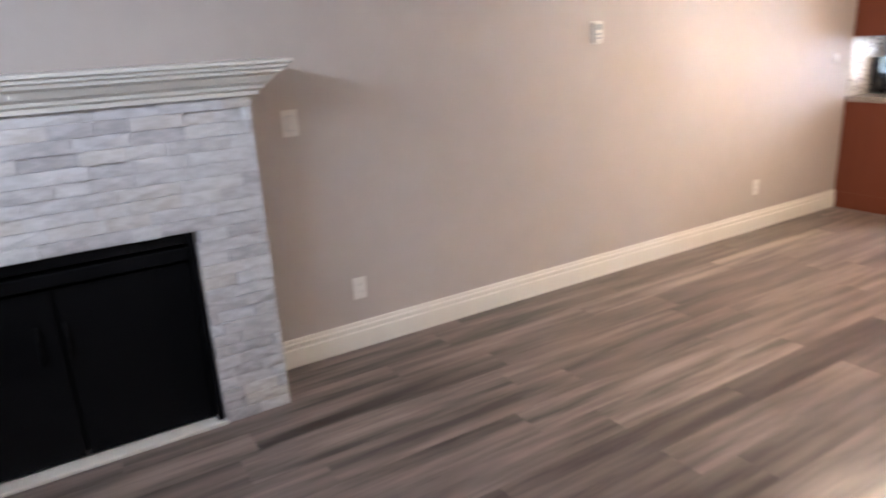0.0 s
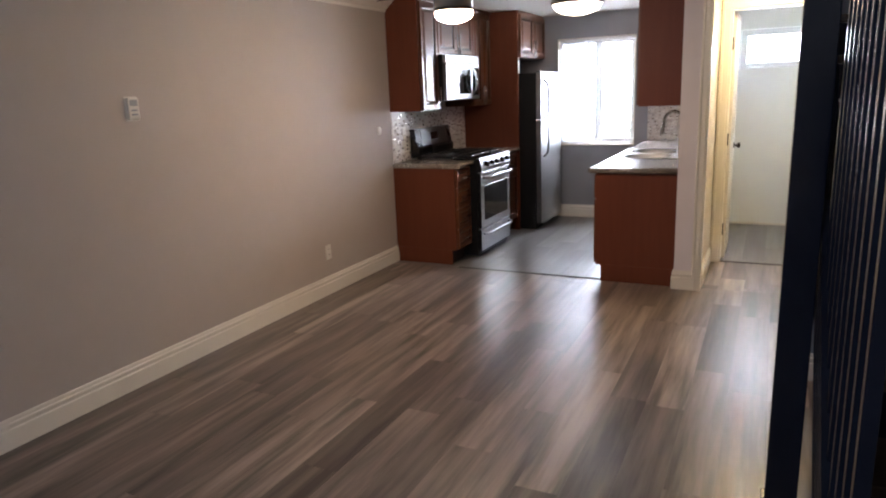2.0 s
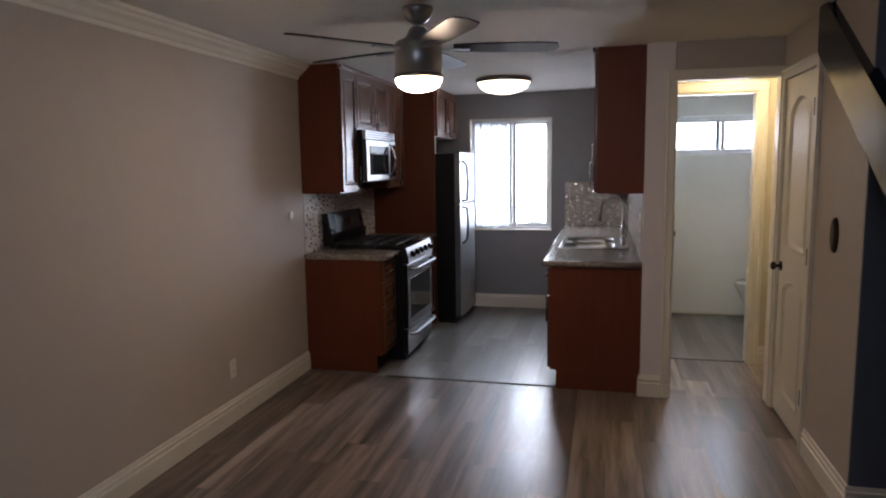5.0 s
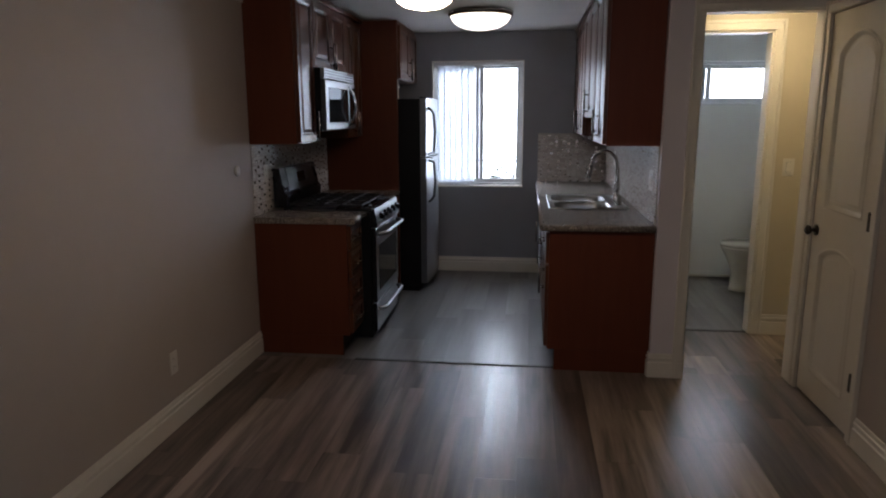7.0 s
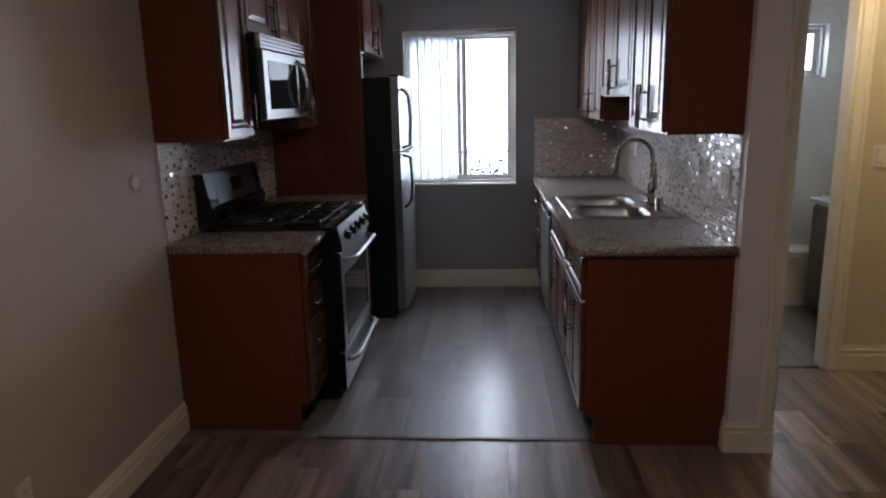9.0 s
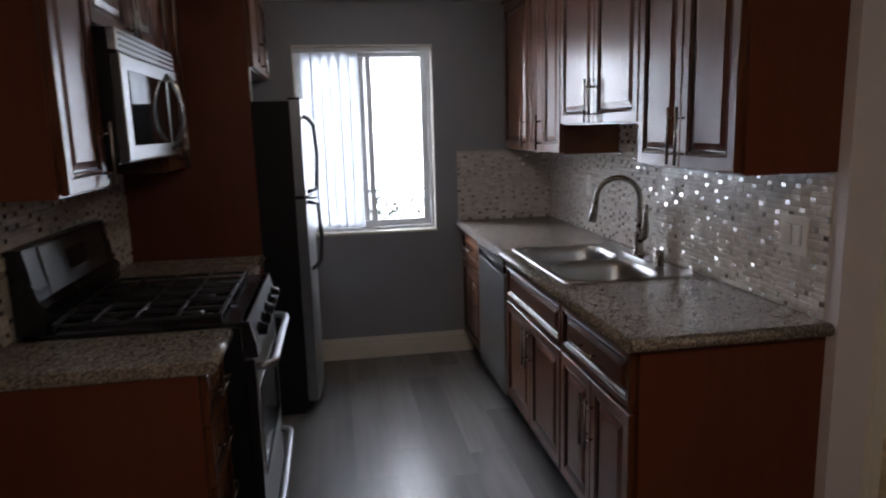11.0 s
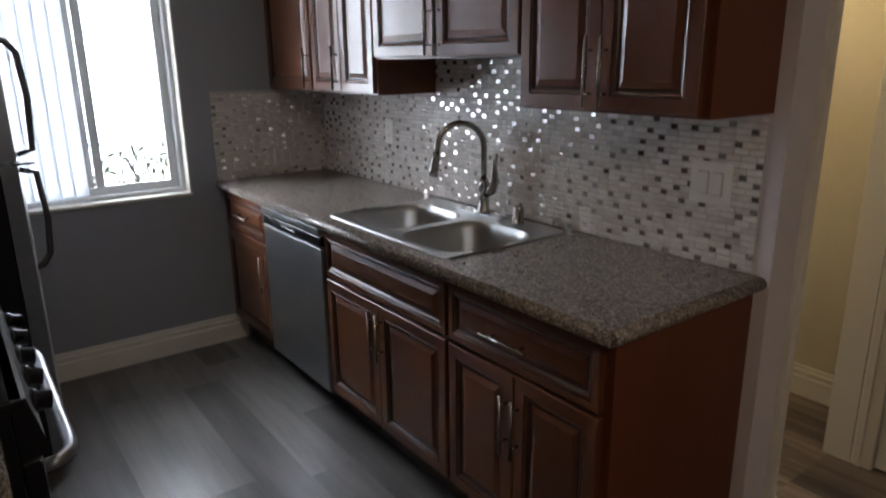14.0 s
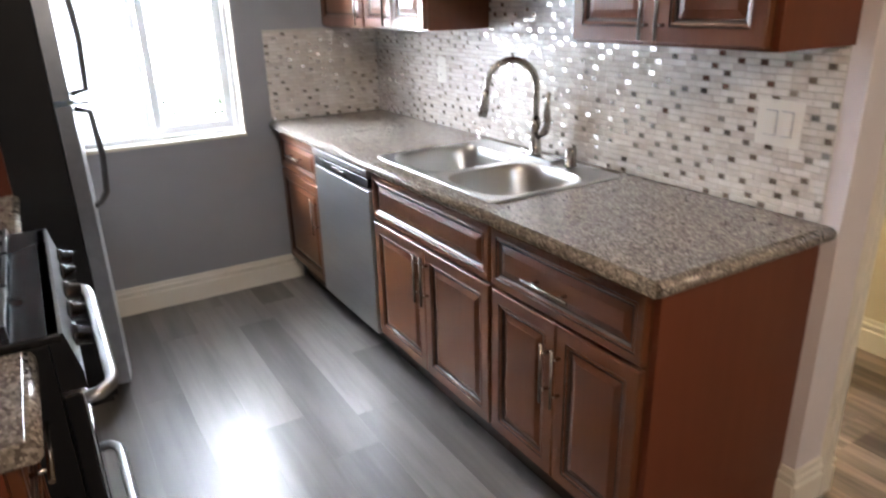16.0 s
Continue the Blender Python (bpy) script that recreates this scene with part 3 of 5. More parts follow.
for y in (-0.125, -1.045):
    bm = B()
    x0, x1 = 1.90, 5.0
    prism(bm, [(x0 - 0.12, 0.0), (x0, stair_z(x0) - 0.02), (x1, stair_z(x1)), (x1, stair_z(x1) + 0.29), (x0 - 0.12, stair_z(x0 - 0.12) + 0.29)], "y", y, y + 0.055)
    part("stringer", bm, NAVY, st, "glossy navy stringer board")
for i in range(13):
    x = 1.90 + i * 0.255
    z = 0.18 * (i + 1)
    if z < 2.3:
        bm = B()
        box(bm, x, x + 0.29, -0.99, -0.126, z - 0.035, z, 0.006)
        part("tread", bm, TREADWOOD, st)
        bm = B()
        box(bm, x + 0.272, x + 0.286, -0.99, -0.126, z + 0.001, z + 0.144)
        part("riser", bm, NAVY, st)
for i in range(10):
    x = 1.95 + i * 0.115
    bm = B()
    box(bm, x, x + 0.03, -0.113, -0.083, stair_z(x) + 0.28, H - 0.001, 0.003)
    part("spindle", bm, NAVY, st)
post = thing("newel_post", (3.085, -0.015, 0), "glossy navy square post from floor to ceiling", "post")
bm = B()
box(bm, 3.035, 3.135, -0.067, 0.036, 0.0, H - 0.001, 0.004)
part("shaft", bm, NAVY, post)
bm = B()
box(bm, 3.022, 3.148, -0.0685, 0.049, 0.0, 0.035, 0.005)
part("base_block", bm, NAVY, post)

# ---- doors ----


def panel_door(name, put, width, height, label):
    """A two-panel door with arched panels. put maps (along, out, up) to the world; out is proud of the face."""
    d = tagged(new(name), label, "door", "", "structure")
    bm = B()
    def P(u, o, z):
        return bm.verts.new(put(u, o, z))
    t = 0.036
    # panel outlines: an arch at the top
    def outline(u0, u1, z0, z1, rise, inset, n=12):
        u0, u1, z0, z1 = u0 + inset, u1 - inset, z0 + inset, z1 - inset
        pts = [(u0, z0), (u1, z0)]
        for k in range(n + 1):
            a = k / n
            pts.append((u1 + (u0 - u1) * a, z1 - rise + rise * math.sin(math.pi * a) ** 0.8))
        return pts
    m = 0.105
    panels = [(m, width - m, 1.04, height - 0.11, 0.09), (m, width - m, 0.14, 0.86, 0.06)]
    outer = [P(0, 0, 0), P(width, 0, 0), P(width, 0, height), P(0, 0, height)]
    back = [P(0, -t, 0), P(width, -t, 0), P(width, -t, height), P(0, -t, height)]
    for j in range(4):
        bm.faces.new((outer[j], outer[(j + 1) % 4], back[(j + 1) % 4], back[j]))
    bm.faces.new(back[::-1])
    edges = [bm.edges.get((outer[j], outer[(j + 1) % 4])) for j in range(4)]
    for p in panels:
        last = None
        for inset, o in ((0, 0), (0.006, 0.006), (0.014, 0.003), (0.022, -0.012), (0.034, -0.014), (0.060, -0.003)):
            ring = [P(u, o, z) for u, z in outline(*p, inset)]
            k = len(ring)
            if last is None:
                edges += [bm.edges.new((ring[j], ring[(j + 1) % k])) for j in range(k)]
            else:
                for j in range(k):
                    bm.faces.new((last[j], last[(j + 1) % k], ring[(j + 1) % k], ring[j])).smooth = True
            last = ring
        bm.faces.new(last)
    bmesh.ops.triangle_fill(bm, edges=edges, use_beauty=True)
    part("leaf", bm, DOORWHITE, d)
    return d


def knob(parent, p, way):
    bm = B()
    p, way = Vector(p), Vector(way)
    tube(bm, [p, p + way * 0.008, p + way * 0.009, p + way * 0.03, p + way * 0.035, p + way * 0.05, p + way * 0.06], 0.01, 14, [0.03, 0.03, 0.011, 0.011, 0.024, 0.027, 0.014])
    part("door_knob", bm, BRONZE, parent, "dark bronze knob")


def hinges(parent, spots):
    for x0, x1, y0, y1, z in spots:
        bm = B()
        box(bm, x0, x1, y0, y1, z - 0.045, z + 0.045, 0.001)
        tube(bm, [(x0, (y0 + y1) / 2, z - 0.05), (x0, (y0 + y1) / 2, z + 0.05)], 0.007, 8)
        part("hinge", bm, BRONZE, parent, "dark hinge")


d1 = panel_door("door_1", lambda u, o, z: (CD[0] + 0.004 + u, -0.112 + o, 0.012 + z), CD[1] - CD[0] - 0.008, CD[2] - 0.02, "closed cream two-panel arched closet door")
knob(d1, (5.668, -0.112, 0.930), (0, 1, 0))
hinges(d1, [(CD[0] + 0.001, CD[0] + 0.034, -0.111, -0.098, z) for z in (0.28, 1.06, 1.85)])
d2 = panel_door("door_2", lambda u, o, z: (6.835 + u, 0.405 - o * 1.0, 0.012 + z), 0.585, 2.05, "white two-panel bathroom door standing open")
knob(d2, (7.35, 0.405, 0.95), (0, -1, 0))
hinges(d2, [(6.80, 6.834, 0.425, 0.431, z) for z in (0.275, 1.045, 1.82)])

# ---- kitchen cabinets ----


def raised_front(x0, x1, z0, z1, yf, s, level=False, rail=0.052):
    """A raised-panel front in a plane of constant y, its face at yf, facing the side of sign s; dark glaze in the grooves."""
    bm = B()
    rail = min(rail, (z1 - z0) * 0.24, (x1 - x0) * 0.24)
    steps = [(0, -0.020, 0), (0, -0.003, 0), (0.003, 0, 0), (rail - 0.012, 0, 0), (rail - 0.008, -0.003, 1), (rail - 0.005, -0.001, 0), (rail, -0.003, 0), (rail + 0.005, -0.0085, 1), (rail + 0.010, -0.009, 1), (rail + 0.030, -0.002, 0)]
    rings = [[bm.verts.new((x, yf + s * o, z)) for x, z in ((x0 + i, z0 + i), (x1 - i, z0 + i), (x1 - i, z1 - i), (x0 + i, z1 - i))] for i, o, _ in steps]
    for (a, b, st_) in zip(rings, rings[1:], steps[1:]):
        for j in range(4):
            bm.faces.new((a[j], a[(j + 1) % 4], b[(j + 1) % 4], b[j])).material_index = st_[2]
    bm.faces.new(rings[-1])
    bm.faces.new(rings[0][::-1])
    return bm, ((CHERRY_H if level else CHERRY), GLAZE)


def bar_handle(parent, x, z, yf, s, length=0.19, upright=True):
    bm = B()
    h, y = length / 2, yf + s * 0.030
    ends = [((x, y, z - h), (x, y, z + h))] if upright else [((x - h, y, z), (x + h, y, z))]
    tube(bm, ends[0], 0.0055, 10)
    for k in (-0.62, 0.62):
        p = (x, z + k * h) if upright else (x + k * h, z)
        tube(bm, [(p[0], yf - s * 0.004, p[1]), (p[0], y, p[1])], 0.0045, 8)
    part("handle", bm, NICKEL, parent, "brushed metal bar handle")


def cabinet(name, label, x0, x1, yb, yf, z0, z1, fronts, group, toe=False, end=None, body_top=None):
    """A cabinet unit. fronts: (kind, x0, x1, z0, z1, handle) with handle (x, z, upright) or None."""
    s = 1 if yf > yb else -1
    c = thing(name, ((x0 + x1) / 2, (yb + yf) / 2, z0), label, "cabinet", group)
    bm = B()
    ybody = yf - s * 0.021
    a, b = sorted((yb, ybody))
    zb = z0 + (0.135 if toe else 0)
    box(bm, x0 + 0.0006, x1 - 0.0006, a, b, zb, body_top or z1, 0.0008, 1)
    if body_top:
        f0, f1 = sorted((ybody, ybody - s * 0.018))
        box(bm, x0 + 0.0006, x1 - 0.0006, f0, f1, body_top + 0.0005, z1)
    part("body", bm, CHERRY, c)
    if toe:
        bm = B()
        a2, b2 = sorted((yb, yf - s * 0.085))
        box(bm, x0 + 0.002, x1 - 0.002, a2, b2, z0, zb - 0.001)
        part("toe_kick", bm, TOE, c)
    if end is not None:
        bm = B()
        e0, e1 = sorted((end, x0 if end < x0 else x1))
        a, b = sorted((yb, yf - s * 0.02))
        if toe:
            a2, b2 = sorted((yb, yf - s * 0.065))
            box(bm, e0, e1, a2, b2, z0, zb - 0.0005, 0)
        box(bm, e0, e1, a, b, zb, z1, 0.0006, 1)
        part("end_panel", bm, PANELWOOD, c, "reddish wooden end panel")
    for kind, a, b, lo, hi, hd in fronts:
        bm, mats = raised_front(a + 0.002, b - 0.002, lo + 0.002, hi - 0.002, yf, s, kind == "drawer", 0.052 if kind == "door" else 0.036)
        f = part(kind, bm, mats, c)
        if hd:
            bar_handle(f, hd[0], hd[1], yf, s, upright=hd[2])
    return c


R0, RF = YR + 0.0015, 1.330
base = "base cabinets under the sink counter"
cabinet("base_cabinet", "dark cherry base cabinet with drawer and two doors", 5.862, 6.492, R0, RF, 0, 0.868,
        [("drawer", 5.868, 6.486, 0.665, 0.855, (6.20, 0.752, False)), ("door", 5.868, 6.177, 0.142, 0.655, (6.154, 0.50, True)), ("door", 6.177, 6.486, 0.142, 0.655, (6.202, 0.50, True))], base, True, 5.843)
cabinet("base_cabinet", "dark cherry sink cabinet with two doors", 6.492, 7.330, R0, RF, 0, 0.868,
        [("drawer", 6.499, 7.324, 0.665, 0.855, None), ("door", 6.499, 6.912, 0.142, 0.655, (6.887, 0.535, True)), ("door", 6.912, 7.324, 0.142, 0.655, (6.937, 0.535, True))], base, True, None, 0.715)
cabinet("base_cabinet", "narrow dark cherry base cabinet in the corner", 7.948, XB - 0.0015, R0, RF, 0, 0.868,
        [("drawer", 7.954, 8.482, 0.665, 0.855, (8.215, 0.758, False)), ("door", 7.954, 8.482, 0.142, 0.655, (7.99, 0.50, True))], base, True)
up = "wall cabinets over the sink counter"
UF = 1.024
cabinet("wall_cabinet", "cherry wall cabinet with two raised-panel doors", 5.862, 6.506, R0, UF, 1.368, H - 0.002,
        [("door", 5.866, 6.184, 1.374, 2.292, (6.158, 1.48, True)), ("door", 6.184, 6.502, 1.374, 2.292, (6.212, 1.48, True))], up, False, 5.845)
cabinet("wall_cabinet", "short cherry wall cabinet above the sink", 6.506, 7.388, R0, UF, 1.524, H - 0.002,
        [("door", 6.510, 6.947, 1.530, 2.292, (6.920, 1.63, True)), ("door", 6.947, 7.384, 1.530, 2.292, (6.974, 1.63, True))], up)
cabinet("wall_cabinet", "cherry wall cabinet with two narrow doors", 7.388, 7.962, R0, UF, 1.378, H - 0.002,
        [("door", 7.392, 7.675, 1.384, 2.292, (7.700, 1.49, True)), ("door", 7.675, 7.958, 1.384, 2.292, (7.700, 1.49, True))], up)
cabinet("wall_cabinet", "single-door cherry wall cabinet in the corner", 7.962, XB - 0.0015, R0, UF, 1.378, H - 0.002,
        [("door", 7.966, 8.486, 1.384, 2.292, (7.992, 1.49, True))], up)
lf = "cabinets on the range wall"
L0, LF = YL - 0.0015, 2.505
cabinet("base_cabinet", "cherry base cabinet beside the range", 5.962, 6.255, L0, LF + 0.055, 0, 0.868,
        [("drawer", 5.967, 6.250, 0.700, 0.855, (6.11, 0.778, False)), ("drawer", 5.967, 6.250, 0.51, 0.695, (6.11, 0.605, False)), ("drawer", 5.967, 6.250, 0.325, 0.505, (6.11, 0.42, False)), ("drawer", 5.967, 6.250, 0.142, 0.32, (6.11, 0.235, False))], lf, True, 5.943)
ULF = 2.86
cabinet("wall_cabinet", "tall cherry wall cabinet beside the microwave", 5.962, 6.30, L0, ULF, 1.372, H - 0.002, [("door", 5.967, 6.296, 1.378, 2.288, (6.262, 1.48, True))], lf, False, 5.943)
cabinet("wall_cabinet", "short cherry cabinet above the microwave", 6.30, 7.098, L0, ULF, 1.862, H - 0.002,
        [("door", 6.304, 6.698, 1.868, 2.288, (6.672, 1.96, True)), ("door", 6.698, 7.094, 1.868, 2.288, (6.724, 1.96, True))], lf)
cabinet("wall_cabinet", "cherry wall cabinet between microwave and tall panel", 7.098, 7.578, L0, ULF, 1.372, H - 0.002,
        [("door", 7.102, 7.338, 1.378, 2.288, (7.312, 1.48, True)), ("door", 7.338, 7.574, 1.378, 2.288, (7.364, 1.48, True))], lf)
cabinet("base_cabinet", "narrow cherry base cabinet between range and tall panel", 7.032, 7.578, L0, LF + 0.065, 0, 0.868,
        [("drawer", 7.037, 7.573, 0.665, 0.855, (7.305, 0.76, False)), ("door", 7.037, 7.573, 0.142, 0.655, (7.075, 0.52, True))], lf, True)
cabinet("wall_cabinet", "cherry cabinet above the refrigerator", 7.604, 8.46, L0, 2.53, 1.845, H - 0.002,
        [("door", 7.608, 8.03, 1.851, 2.288, (8.005, 1.95, True)), ("door", 8.03, 8.456, 1.851, 2.288, (8.055, 1.95, True))], lf)
tp = thing("tall_panel", (7.59, 2.8, 0), "tall cherry panel beside the refrigerator", "panel", lf)
bm = B()
box(bm, 7.580, 7.602, 2.555, L0, 0, H - 0.003, 0.0008, 1)
part("board", bm, PANELWOOD, tp)
bm = B()
box(bm, 7.578, 7.603, 2.546, 2.5545, 1.683, 1.843, 0.001, 1)
part("edge_strip", bm, WHITEPLASTIC, tp, "white unfinished edge strip")
for nm, y0, y1, x0, x1 in (("crown_strip", 1.025, 1.041, 5.85, 8.485), ("crown_strip", 2.842, 2.858, 5.948, 7.578)):
    bm = B()
    box(bm, x0, x1, y0, y1, 2.294, H - 0.003, 0.005)
    solid(nm, bm, CHERRY_H, "cherry trim strip along the cabinet tops", "trim", "structure")

# ---- counters and sink ----
SX0, SX1, SY0, SY1 = 6.515, 7.335, 0.755, 1.300
ct = thing("countertop", (7.1, 1.02, 0.87), "speckled brown laminate countertop with a sink cut-out", "countertop")
bm = B()
for r in ((5.829, SX0 + 0.02, R0, 1.352), (SX1 - 0.02, XB - 0.0015, R0, 1.352), (SX0 + 0.02, SX1 - 0.02, R0, SY0 + 0.02), (SX0 + 0.02, SX1 - 0.02, SY1 - 0.02, 1.352)):
    box(bm, *r, 0.869, 0.910)
bmesh.ops.remove_doubles(bm, verts=bm.verts, dist=0.0002)
part("slab", bm, GRANITE, ct)
bm = B()
tube(bm, [(5.8255, 1.3525, 0.8895), (XB - 0.002, 1.3525, 0.8895)], 0.0195, 12)
tube(bm, [(5.8255, R0, 0.8895), (5.8255, 1.3525, 0.8895)], 0.0195, 12)
part("rounded_edge", bm, GRANITE, ct)
ctl = thing("countertop", (6.1, 2.85, 0.87), "short speckled brown countertop beside the range", "countertop")
bm = B()
box(bm, 5.932, 6.258, 2.540, L0, 0.869, 0.910, 0.004)
part("slab", bm, GRANITE, ctl)
bm = B()
tube(bm, [(5.931, 2.5405, 0.8895), (6.257, 2.5405, 0.8895)], 0.0195, 12)
part("rounded_edge", bm, GRANITE, ctl)
ctr = thing("countertop", (7.3, 2.85, 0.87), "speckled brown countertop between range and tall panel", "countertop")
bm = B()
box(bm, 7.028, 7.5785, 2.555, L0, 0.869, 0.910, 0.004)
part("slab", bm, GRANITE, ctr)
bm = B()
tube(bm, [(7.030, 2.5555, 0.8895), (7.577, 2.5555, 0.8895)], 0.0195, 12)
part("rounded_edge", bm, GRANITE, ctr)

sink = thing("double_sink", (6.9, 1.0, 0.91), "stainless double-bowl drop-in sink", "sink")


def rounded(cx, cy, hx, hy, r, n=6):
    pts = []
    for qx, qy, a0 in ((1, 1, 0), (-1, 1, 90), (-1, -1, 180), (1, -1, 270)):
        for k in range(n + 1):
            a = radians(a0 + 90 * k / n)
            pts.append((cx + qx * (hx - r) + r * math.cos(a), cy + qy * (hy - r) + r * math.sin(a)))
    return pts


bowls = [(7.125, 1.065, 0.180, 0.200), (6.725, 1.065, 0.180, 0.200)]
bm = B()
mid = ((SX0 + SX1) / 2, (SY0 + SY1) / 2, (SX1 - SX0) / 2, (SY1 - SY0) / 2)
edges, last = [], None
for g, z in ((0.0, 0.9105), (0.002, 0.9165), (0.014, 0.917), (0.020, 0.9135)):
    ring = [bm.verts.new((x, y, z)) for x, y in rounded(mid[0], mid[1], mid[2] - g, mid[3] - g, 0.03 - g * 0.5)]
    if last:
        for j in range(len(ring)):
            bm.faces.new((last[j], last[(j + 1) % len(ring)], ring[(j + 1) % len(ring)], ring[j])).smooth = True
    last = ring
edges += [bm.edges.get((last[j], last[(j + 1) % len(last)])) for j in range(len(last))]
rims = []
for b in bowls:
    ring = [bm.verts.new((x, y, 0.9135)) for x, y in rounded(*b, 0.10)]
    edges += [bm.edges.new((ring[j], ring[(j + 1) % len(ring)])) for j in range(len(ring))]
bmesh.ops.triangle_fill(bm, edges=edges, use_beauty=True)
part("rim", bm, SINKSTEEL, sink)
for b in bowls:
    bm = B()
    last = None
    for g, z in ((0, 0.9135), (0.006, 0.905), (0.012, 0.88), (0.016, 0.78), (0.03, 0.745), (0.07, 0.733), (0.14, 0.728)):
        ring = [bm.verts.new((x, y, z)) for x, y in rounded(b[0], b[1], b[2] - g, b[3] - g, max(0.10 - g * 0.4, 0.03))]
        if last:
            for j in range(len(ring)):
                bm.faces.new((last[j], last[(j + 1) % len(ring)], ring[(j + 1) % len(ring)], ring[j])).smooth = True
        last = ring
    bm.faces.new(last)
    bo = part("bowl", bm, SINKSTEEL, sink)
    bm = B()
    lathe(bm, b[0], b[1], [(0.045, 0.7285), (0.045, 0.731), (0.034, 0.732), (0.03, 0.7295)], 20)
    part("drain", bm, CHROME, bo, "steel drain ring")

fc = thing("faucet", (6.93, 0.80, 0.914), "gooseneck pull-down kitchen faucet in brushed nickel", "faucet")
fx, fy = 6.945, 0.795
bm = B()
box(bm, fx - 0.125, fx + 0.125, fy - 0.028, fy + 0.028, 0.9145, 0.922, 0.006, 3)
part("deck_plate", bm, CHROME, fc, "bright deck plate")
bm = B()
lathe(bm, fx, fy, [(0.027, 0.922), (0.027, 0.932), (0.022, 0.938), (0.020, 0.99), (0.022, 1.03), (0.017, 1.06)], 20)
part("body", bm, NICKEL, fc)
bm = B()
pts = [(fx, fy, 1.05), (fx, fy, 1.16)]
dx, dy = 0.35, 0.94
for k in range(13):
    a = math.pi * (1 - k / 12 * 1.0)
    rr = 0.097
    q = rr + rr * math.cos(a)
    pts.append((fx + dx * q, fy + dy * q, 1.185 + rr * math.sin(a)))
pts.append((fx + dx * 0.196, fy + dy * 0.196, 1.165))
tube(bm, pts, 0.0125, 14)
part("neck", bm, NICKEL, fc)
bm = B()
tube(bm, [(fx + dx * q, fy + dy * q, z) for q, z in ((0.195, 1.175), (0.199, 1.15), (0.207, 1.10), (0.211, 1.078))], 0.016, 14, [0.0145, 0.016, 0.020, 0.017])
part("spray_head", bm, NICKEL, fc)
bm = B()
tube(bm, [(fx - 0.015, fy, 1.0), (fx - 0.05, fy, 1.02), (fx - 0.064, fy, 1.06), (fx - 0.062, fy, 1.12), (fx - 0.074, fy, 1.165)], 0.01, 10, [0.018, 0.021, 0.017, 0.010, 0.008])
part("lever", bm, NICKEL, fc)
ag = thing("air_gap_cap", (6.735, 0.80, 0.914), "small brushed metal air gap cap beside the faucet", "air gap")
bm = B()
lathe(bm, 6.735, 0.80, [(0.024, 0.9145), (0.024, 0.918), (0.0205, 0.919), (0.0205, 0.976), (0.017, 0.981)], 20)
part("cap", bm, NICKEL, ag)

# ---- appliances ----


def dark_sides(bm):
    """Gives the side faces of an appliance front the second material."""
    bm.normal_update()
    for f in bm.faces:
        if abs(f.normal.x) > 0.9:
            f.material_index = 1
    return bm


dw = thing("dishwasher", (7.64, 1.0, 0), "stainless dishwasher with a dark control strip", "dishwasher")
bm = B()
box(bm, 7.334, 7.944, R0, 1.305, 0.11, 0.867)
part("tub", bm, BLACK, dw)
bm = B()
box(bm, 7.336, 7.942, 1.306, 1.338, 0.125, 0.775, 0.006)
part("door", bm, STEEL, dw)
bm = B()
box(bm, 7.336, 7.942, 1.306, 1.346, 0.826, 0.865, 0.008, 3)
part("top_strip", bm, STEEL, dw, "bright stainless top strip")
bm = B()
box(bm, 7.336, 7.942, 1.306, 1.341, 0.783, 0.825, 0.004)
cp = part("control_strip", bm, BLACK, dw, "black control strip")
bm = B()
box(bm, 7.57, 7.71, 1.3415, 1.347, 0.797, 0.809, 0.002)
part("latch", bm, CHROME, cp)
bm = B()
box(bm, 7.34, 7.94, R0, 1.24, 0.0, 0.105)
part("kick_plate", bm, BLACK, dw)

X0, X1 = 6.262, 7.024
rg = thing("gas_range", (6.64, 2.8, 0), "black and stainless gas range", "range")
bm = B()
box(bm, X0, X1, 2.50, L0 - 0.01, 0.02, 0.905, 0.002)
part("body", bm, BLACKSIDE, rg)
bm = B()
box(bm, X0, X1, 2.475, 3.11, 0.906, 0.925, 0.004)
part("cooktop", bm, BLACK, rg, "black enamel cooktop")
for gx in (X0 + 0.03, X0 + 0.27, X0 + 0.51):
    bm = B()
    x0, x1 = gx, gx + 0.222
    for y in (2.56, 2.70, 2.83, 2.96, 3.07):
        box(bm, x0, x1, y, y + 0.011, 0.940, 0.952, 0.002)
    for x in (x0, (x0 + x1) / 2 - 0.005, x1 - 0.011):
        box(bm, x, x + 0.011, 2.56, 3.081, 0.938, 0.950, 0.002)
    for x in (x0, x1 - 0.011):
        for y in (2.56, 3.07):
            box(bm, x, x + 0.011, y, y + 0.011, 0.9255, 0.94)
    g = part("grate", bm, IRON, rg, "black cast-iron grate")
    for y in (2.68, 2.95):
        bm = B()
        lathe(bm, gx + 0.111, y, [(0.045, 0.9255), (0.045, 0.932), (0.034, 0.934), (0.034, 0.938)], 18)
        part("burner", bm, IRON, g)
bm = B()
prism(bm, [(2.498, 0.80), (2.452, 0.80), (2.452, 0.835), (2.472, 0.925), (2.498, 0.925)], "x", X0 + 0.001, X1 - 0.001)
kp = part("knob_panel", dark_sides(bm), (STEEL, BLACKSIDE), rg, "stainless knob panel")
for k in range(5):
    x = X0 + 0.11 + k * 0.135
    bm = B()
    tube(bm, [(x, 2.462, 0.868), (x, 2.452, 0.866), (x, 2.45, 0.8655), (x, 2.425, 0.861)], 0.02, 16, [0.026, 0.026, 0.021, 0.019])
    part("knob", bm, BLACK, kp, "black knob")
bm = B()
